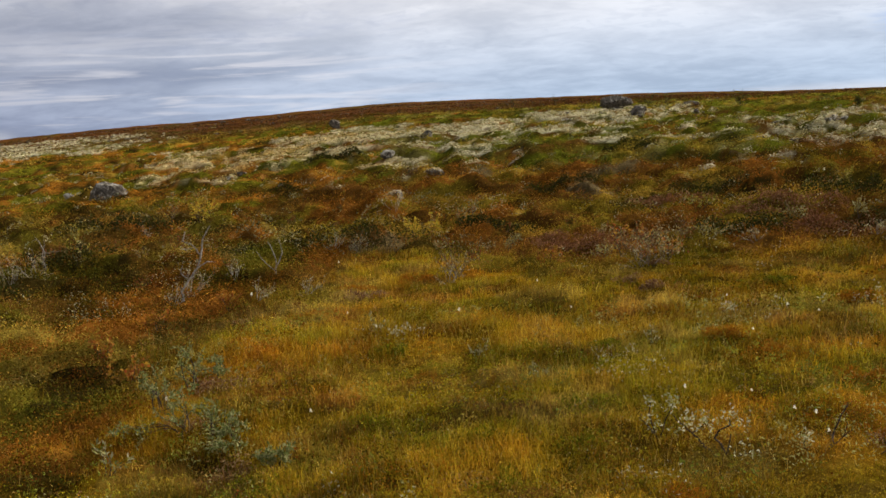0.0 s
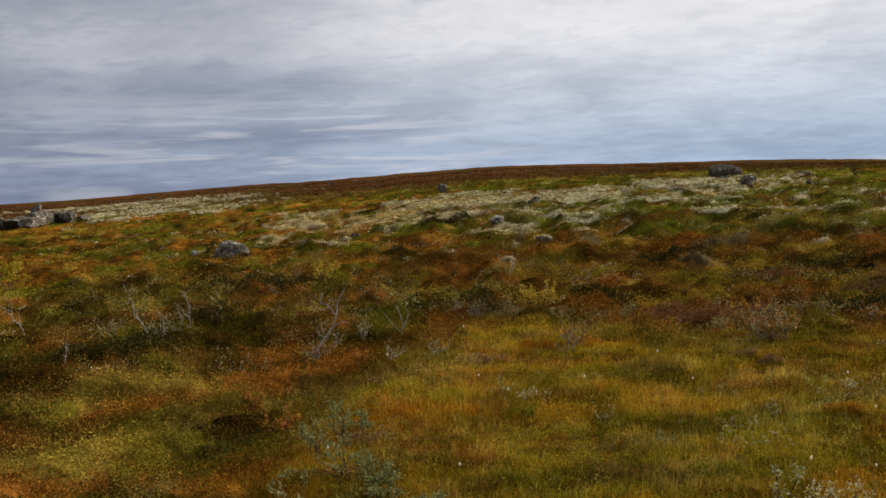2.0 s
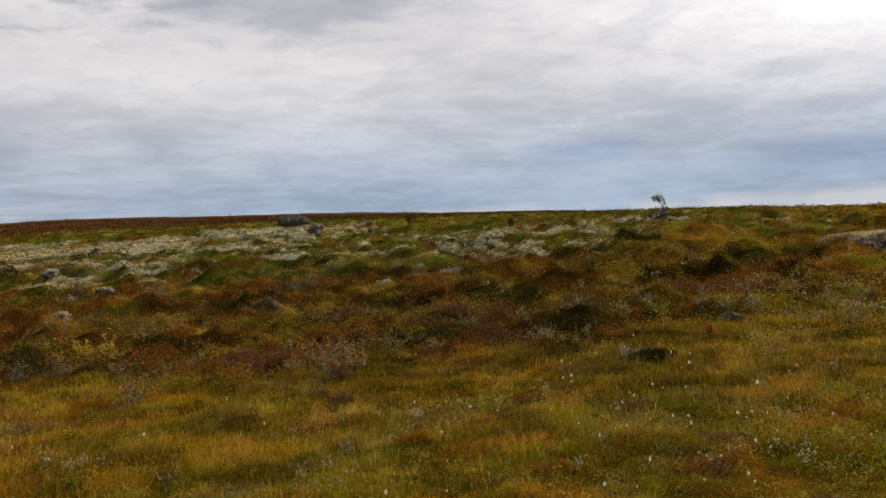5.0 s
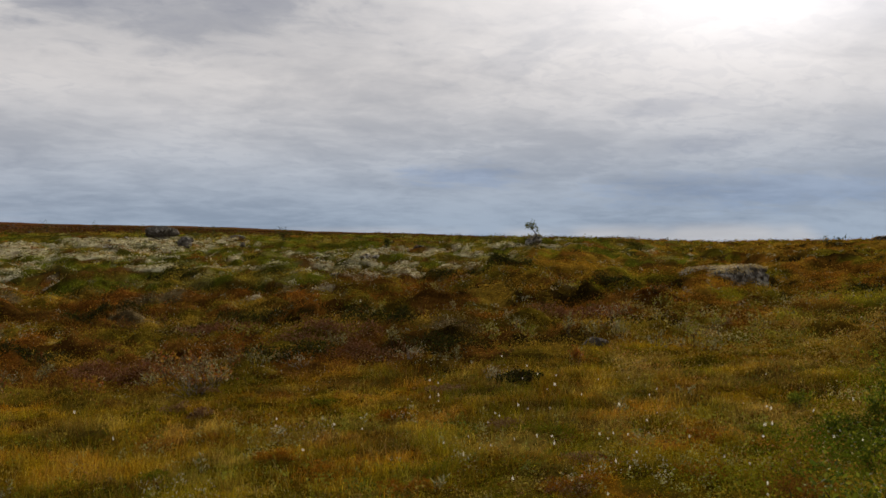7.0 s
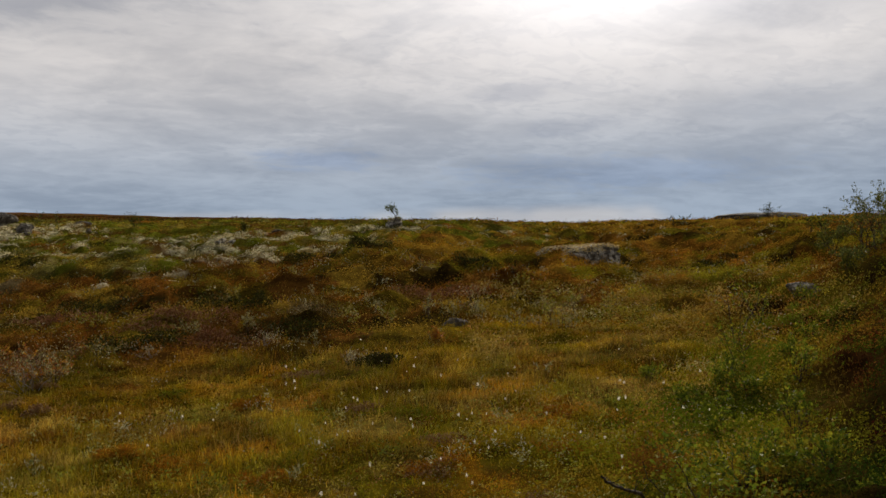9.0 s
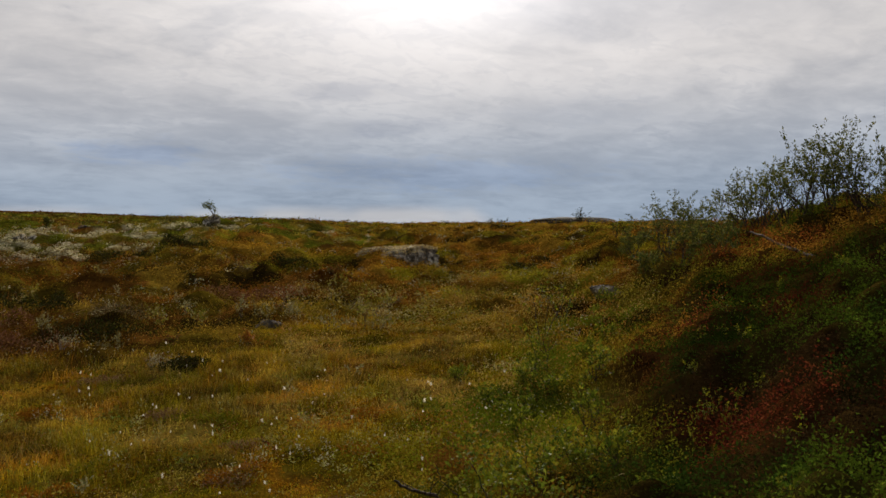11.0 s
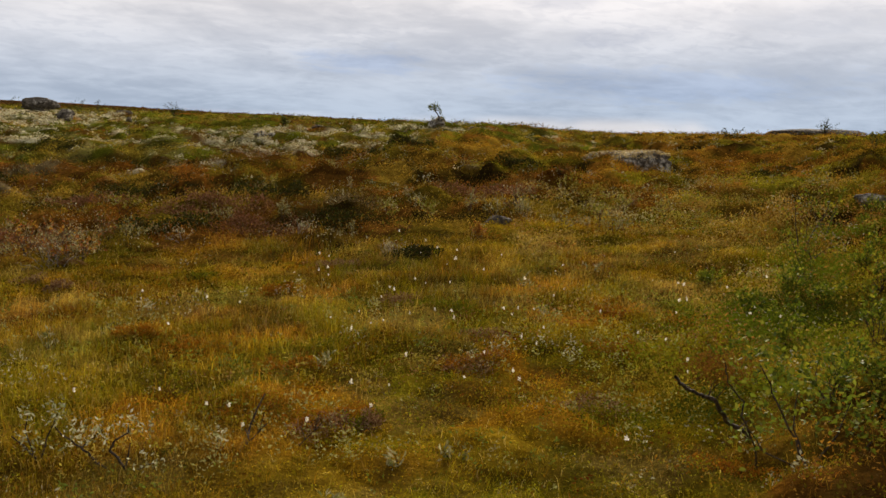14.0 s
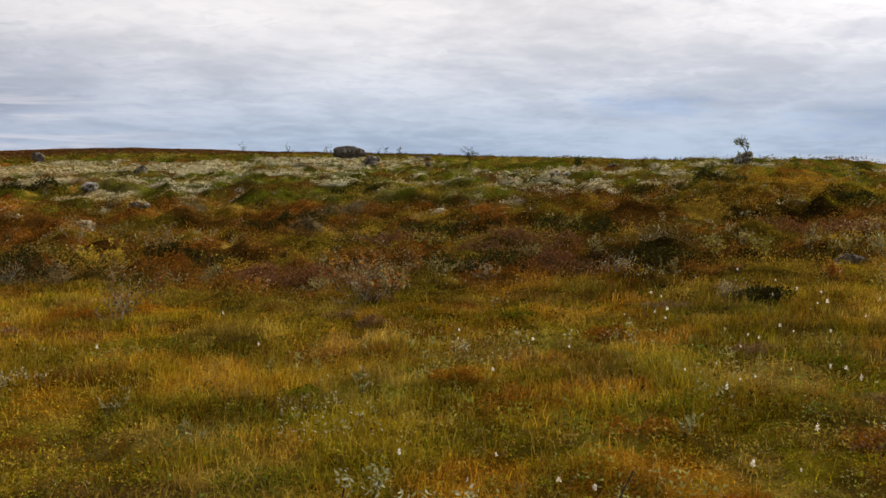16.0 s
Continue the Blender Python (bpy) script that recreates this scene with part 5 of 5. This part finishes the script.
# leafy shrubs on the bank against the sky
at("willow_shrub", ((-62.6, 16.4, 0.5, 71), (-64.3, 16.3, 0.95, 72), (-64.9, 16.0, 0.95, 76), (-66.2, 17.5, 0.75, 77), (-67.2, 17.0, 0.8, 176), (-68.2, 15.0, 0.7, 177), (-65.6, 12.5, 0.5, 178), (-67.8, 12.0, 0.5, 179), (-63.5, 13.0, 0.4, 180)), "bank willows",
   "leafy green willow shrub on the bank against the sky", stems=6, leaf_size=0.034, colours=BANK_LEAF, per_tip=4, depth=2, spread=0.45, bark=BARK, thick=0.010, narrow=0.55, leaf_label="small dark grey-green leaves")
at("willow_shrub", ((-69.3, 14.6, 0.8, 73), (-70.0, 14.4, 1.05, 74), (-71.4, 13.6, 0.8, 75), (-72.6, 13.0, 0.85, 78), (-74.0, 12.8, 0.9, 79), (-75.6, 12.5, 0.9, 80), (-77.2, 12.3, 0.9, 83)), "tall bank willows",
   "tall leafy willow shrub on the bank against the sky", stems=8, leaf_size=0.036, colours=BANK_LEAF, per_tip=4, depth=2, spread=0.6, bark=BARK, thick=0.014, narrow=0.55, leaf_label="small dark grey-green leaves")
# green willows along the foot of the bank
at("willow_shrub", ((-55.9, 7.2, 0.25, 81), (-54.2, 7.4, 0.22, 82), (-56.3, 6.5, 0.25, 83), (-53.0, 6.0, 0.17, 84), (-57.8, 4.9, 0.25, 85), (-59.0, 5.5, 0.28, 86),
                    (-58.0, 7.6, 0.28, 87), (-60.5, 6.3, 0.28, 88), (-57.0, 8.6, 0.24, 89), (-62.5, 5.0, 0.24, 90), (-60.0, 8.5, 0.24, 91), (-55.5, 5.4, 0.15, 92), (-52.0, 8.6, 0.17, 93),
                    (-61.5, 10.0, 0.28, 94), (-61.0, 12.2, 0.3, 194), (-60.4, 11.8, 0.22, 195), (-62.5, 8.0, 0.24, 95), (-65.0, 4.6, 0.21, 96), (-56.2, 7.9, 0.30, 601), (-58.4, 6.0, 0.24, 604), (-60.2, 5.2, 0.24, 605), (-60.8, 7.4, 0.30, 607)),
   "foot willows", "low green willow at the foot of the bank", stems=7, leaf_size=0.027, colours=[(0.09, 0.125, 0.010), (0.15, 0.175, 0.014), (0.26, 0.25, 0.02), (0.06, 0.085, 0.008)], per_tip=4, depth=1, spread=0.85, thick=0.005, narrow=0.6)
at("willow_shrub", ((-57.4, 10.3, 0.75, 97), (-58.6, 10.8, 0.6, 98), (-57.6, 8.9, 0.55, 99)), "saplings", "slender green willow sapling in yellow grass", stems=3, leaf_size=0.034,
   colours=GREEN_LEAF, per_tip=3, depth=1, spread=0.3, thick=0.007, narrow=0.6)
at("bilberry_bush", [(-rnd0.uniform(60, 78), rnd0.uniform(3.4, 11), rnd0.uniform(0.1, 0.24), 500 + k) for k in range(40)], "bank bushes",
   "green and yellow bilberry sprig on the dark bank", stems=3, leaf_size=0.015, colours=GREEN_LEAF + [(0.20, 0.20, 0.02)], per_tip=3, depth=1, spread=0.9, thick=0.003, narrow=0.7)
# small twiggy shrubs and a juniper on the skyline
at("dwarf_birch", ((-53.5, 38, 0.45, 240), (-54.3, 38.5, 0.4, 241), (-12.0, 47, 0.8, 243), (-15.2, 48, 0.75, 244), (-9.6, 58, 0.8, 245), (-6.9, 60, 0.9, 246), (-16.2, 49, 0.5, 247), (-61.3, 24, 0.5, 248), (-62.2, 22, 0.6, 249)),
   "skyline shrubs", "thin twiggy birch shrub on the skyline", stems=3, leaf_size=0.05, colours=DARK_LEAF + GREEN_LEAF[:1], per_tip=2, depth=1, spread=0.4, thick=0.012, narrow=0.7)
at("juniper_bush", ((-20.6, 42, 0.7, 250), (-27.0, 36, 0.4, 252), (-59.0, 43, 0.75, 242)), "junipers", "small upright dark green juniper", stems=9, leaf_size=0.05, colours=DARK_LEAF + GREEN_LEAF[:1],
   per_tip=8, depth=1, spread=0.3, thick=0.010, narrow=0.25)


# ---- dark mats of crowberry ----
def mat(az, d, long, deep, tall, seed, colours=DARK_LEAF + [(0.032, 0.05, 0.008), (0.06, 0.042, 0.014), (0.10, 0.085, 0.03)], label="dark green cushion of crowberry at the edge of the bog", leaves=2400,
        name="crowberry_mat", category="heath cushion", group="crowberry mats", leaf=0.018):
    rng = np.random.default_rng(seed)
    x, y = bearing(az, d)
    ob = thing(name, x, y, 0, az, label, category, group)
    # several cushions that have grown together
    k = rng.integers(0, 7, leaves)
    cx, cy, cr = rng.uniform(-0.36, 0.36, 7) * long, rng.uniform(-0.36, 0.36, 7) * deep, rng.uniform(0.12, 0.34, 7) * (long + deep) * 0.6
    ch = tall * rng.uniform(0.35, 0.8, 7)
    a, q = rng.uniform(0, 2 * math.pi, leaves), np.sqrt(rng.random(leaves))
    px, py = cx[k] + np.cos(a) * q * cr[k], cy[k] + np.sin(a) * q * cr[k]
    c, s = math.cos(radians(az)), math.sin(radians(az))
    gz = ground(x + px * c - py * s, y + px * s + py * c)
    pz = gz + ch[k] * np.sqrt(np.clip(1 - q * q, 0, 1)) * rng.uniform(0.3, 1.1, leaves)
    w = np.stack([np.cos(a) * q, np.sin(a) * q, 0.5 + 0 * a], 1) + rng.normal(0, 0.5, (leaves, 3))
    v, t = leaf_arrays(np.stack([px, py, pz], 1), w, (leaf + 0.0014 * d) * rng.uniform(0.7, 1.3, leaves), rng, 0.5)
    col = pick(rng, leaves, colours, [1] * len(colours))
    part("foliage", tri_mesh("foliage", v, t, np.repeat(col, 4, 0)), LEAF, ob)


for az, d, long, deep, tall, seed in ((17.2, 17.1, 2.3, 0.9, 0.42, 1), (2.9, 12.8, 2.2, 0.8, 0.36, 2), (4.3, 29.5, 1.8, 1.2, 0.32, 3), (-34.1, 9.5, 0.8, 0.5, 0.15, 4), (-5.5, 12.8, 1.1, 0.7, 0.3, 5),
                                      (-21.0, 12.0, 1.3, 0.7, 0.26, 6), (-26.0, 14.5, 1.4, 0.8, 0.3, 7), (-19.0, 17.0, 1.5, 0.9, 0.3, 8), (-31.0, 22.0, 1.7, 1.0, 0.3, 9), (-10.0, 19.0, 1.6, 0.9, 0.3, 10)):
    mat(az, d, long, deep, tall, seed)
for az, d, long, deep, tall, seed in ((22.0, 12.5, 1.6, 0.9, 0.32, 11), (12.0, 12.8, 1.2, 0.8, 0.28, 12), (-35.0, 24.0, 1.5, 1.0, 0.34, 13), (-41.0, 19.0, 1.3, 0.8, 0.28, 14), (-29.0, 11.8, 1.2, 0.6, 0.22, 15),
                                      (-55.0, 18.0, 1.0, 0.7, 0.25, 16), (8.0, 23.0, 1.5, 0.9, 0.3, 17), (-14.0, 25.0, 1.5, 0.9, 0.3, 19), (27.0, 11.0, 1.3, 0.9, 0.3, 20)):
    mat(az, d, long, deep, tall, seed)
for az, d, long, deep, tall, seed in ((-39.0, 15.0, 1.5, 0.9, 0.3, 21), (-23.0, 13.2, 1.6, 0.7, 0.22, 22), (-11.5, 11.4, 1.6, 0.8, 0.22, 23), (-26.5, 11.6, 1.3, 0.7, 0.2, 24), (-16.0, 15.5, 1.5, 0.8, 0.26, 25)):
    mat(az, d, long, deep, tall, seed, [(0.22, 0.10, 0.045), (0.29, 0.15, 0.075), (0.15, 0.07, 0.025)], "brown-red cushion of dwarf birch and heather")


# hummocks of coloured moss and twiggy shrublets that stand out of the sedge
rnd2 = random.Random(31)
n_hummock = 0
while n_hummock < 46:
    az, d = rnd2.uniform(-54, 24), rnd2.uniform(3.6, 9.8)
    x, y = bearing(az, d)
    if bog(np.array([x]), np.array([y]))[0] < 0.75 or foot(np.array([x]), np.array([y]))[0] > 0.3:
        continue
    wide = rnd2.uniform(0.22, 0.6)
    kind = n_hummock % 3
    mat(az, d, wide, wide * rnd2.uniform(0.5, 0.9), rnd2.uniform(0.05, 0.12), 900 + n_hummock,
        ([(0.40, 0.15, 0.012), (0.32, 0.12, 0.012), (0.24, 0.11, 0.012)], [(0.26, 0.15, 0.07), (0.16, 0.075, 0.03), (0.34, 0.22, 0.11)], [(0.16, 0.17, 0.010), (0.24, 0.22, 0.012), (0.09, 0.10, 0.010)])[kind],
        ("rust-orange bog moss hummock among the sedge", "brown twiggy shrublet cushion among the sedge", "fresh green moss cushion among the sedge")[kind], 900,
        ("moss_hummock", "shrublet_cushion", "moss_cushion")[kind], "moss", "bog hummocks", 0.007)
    n_hummock += 1


# ---- dead wood ----
def dead_bough(name, places, r0, r1, seed, label, bark):
    """A bough through places (x, y, z) of the world, knotty and uneven, with short broken side twigs."""
    rnd = random.Random(seed)
    base = Vector(places[0])
    verts, tris, pts = [], [], []
    for a, b in zip(places, places[1:]):
        for k in range(4):
            pts.append(Vector(a).lerp(Vector(b), k / 4) - base + Vector([rnd.gauss(0, r0 * 0.35) for _ in range(3)]))
    pts.append(Vector(places[-1]) - base)
    n = len(pts) - 1
    thick = [(r0 + (r1 - r0) * k / n) * rnd.uniform(0.82, 1.15) for k in range(n + 1)]
    for k in range(n):
        tube(verts, tris, pts[k], pts[k + 1], thick[k], thick[k + 1], 8)
        if k > 2 and rnd.random() < 0.3:
            grow(rnd, pts[k], Vector((rnd.gauss(0, 0.5), rnd.gauss(0, 0.5), 0.5)), 0.09, thick[k] * 0.35, 0, verts, tris, [], 0.5)
    ob = part(name, tri_mesh(name, np.array([tuple(v) for v in verts]), np.array(tris), smooth=True), bark)
    ob.matrix_world = pose(*base)
    return tagged(ob, label, "branch")


dead_bough("dead_branch", ((3.90, 2.82, -0.03), (3.70, 2.73, 0.09), (3.50, 2.70, 0.20), (3.36, 2.67, 0.325), (3.27, 2.66, 0.36), (3.12, 2.62, 0.42), (2.94, 2.53, 0.51)), 0.012, 0.005, 1, "dark crooked dead branch rising out of the moss", BARK)
dead_bough("dead_branch", ((3.52, 2.56, 0.03), (3.44, 2.52, 0.16), (3.34, 2.52, 0.30), (3.36, 2.53, 0.35), (3.18, 2.48, 0.47), (3.10, 2.44, 0.56)), 0.0045, 0.002, 2, "thin dark dead twig standing in the moss", BARK)
dead_bough("dead_branch", ((1.94, 4.0, 0.0), (2.02, 4.1, 0.08), (2.10, 4.12, 0.2)), 0.006, 0.003, 3, "thin dark dead twig standing in the sedge", BARK)
dead_bough("fallen_trunk", ((9.42, 2.55, 1.12), (9.9, 3.0, 1.24), (10.45, 3.6, 1.38), (10.94, 4.09, 1.50)), 0.026, 0.012, 4, "weathered grey dead trunk leaning over the bank", TWIG)
# green shrub with dark stems at the foot of the bank
limb_thing("willow_shrub", -56.4, 4.25, ((0.005, 0.0025, ((0, 0, 0), (-0.05, 0.12, 0), (-0.13, 0.27, 0), (-0.17, 0.36, 0.02), (-0.2, 0.41, 0))), (0.0045, 0.002, ((0, 0.02, 0), (-0.06, 0.16, 0.03), (-0.05, 0.3, 0.06))),
                                         (0.004, 0.002, ((0, 0, 0), (0.1, 0.14, 0.05), (0.14, 0.28, 0.05))), (0.004, 0.002, ((0, 0, 0), (-0.16, 0.06, 0), (-0.22, 0.14, 0))), (0.004, 0.002, ((0.02, 0, 0), (0.16, 0.06, 0), (0.24, 0.18, 0)))),
           "green-leaved willow with dark bare stems below the bank", "shrub", BARK, "",
           (((-0.2, 0.42, 0), 68, 0.1), ((-0.14, 0.38, 0), 80, 0.13), ((-0.04, 0.32, 0.06), 92, 0.14), ((0.14, 0.28, 0.05), 108, 0.15), ((-0.22, 0.16, 0), 72, 0.12), ((0.24, 0.2, 0), 108, 0.14), ((0.3, 0.12, 0), 72, 0.14), ((0.05, 0.22, 0.1), 72, 0.14)),
           [(0.10, 0.135, 0.012), (0.14, 0.165, 0.014), (0.19, 0.195, 0.02), (0.07, 0.09, 0.012)], 0.029, 0.6, 6)


# ---- cotton grass ----
def make_cotton():
    rng = np.random.default_rng(91)
    protos = []
    for bend in (0.03, 0.06, 0.0):
        ob = thing("cotton_grass", 0, 0, 0, 0, "white cotton grass head nodding on a thin stem", "cotton grass", "cotton grass heads")
        v, t = [], []
        tube(v, t, Vector((0, 0, -0.02)), Vector((bend * 0.3, 0, 0.17)), 0.0016, 0.0013, 3)
        tube(v, t, Vector((bend * 0.3, 0, 0.17)), Vector((bend, 0, 0.32)), 0.0013, 0.001, 3)
        part("stem", tri_mesh("stem", np.array([tuple(q) for q in v]), np.array(t), np.tile(OLIVE, (len(v), 1))), SEDGE, ob)
        c = np.array([[bend, 0, 0.325]]) + rng.normal(0, 1, (46, 3)) * (0.002, 0.002, 0.006)
        w = rng.normal(size=(46, 3)) * (0.6, 0.6, 0.7) + (bend * 12, 0, -0.2 if bend > 0.02 else 0.8)
        vv, tt = leaf_arrays(c, w, rng.uniform(0.006, 0.016, 46), rng, 0.45)
        part("head", tri_mesh("head", vv, tt, np.tile((0.82, 0.77, 0.62), (len(vv), 1))), COTTON, ob)
        protos.append(ob)
    n = 0
    while n < 90:
        if rng.random() < 0.6:
            az, d = rng.normal(-39, 8), rng.normal(6.6, 1.3)
        else:
            az, d = rng.uniform(-56, 24), rng.uniform(4.0, 9.5)
        x, y = bearing(az, d)
        if d < 3.9 or bog(np.array([x]), np.array([y]))[0] < 0.8:
            continue
        s = rng.uniform(0.5, 0.85)
        m = pose(x, y, height(x, y), 0, 0, rng.uniform(0, 360)) @ Matrix.Diagonal((s, s, s * rng.uniform(0.7, 1.1), 1))
        if n < 3:
            protos[n].matrix_world = m
        else:
            ob = copy_thing(protos[n % 3], m)
            ob.matrix_basis = m
        n += 1


make_cotton()
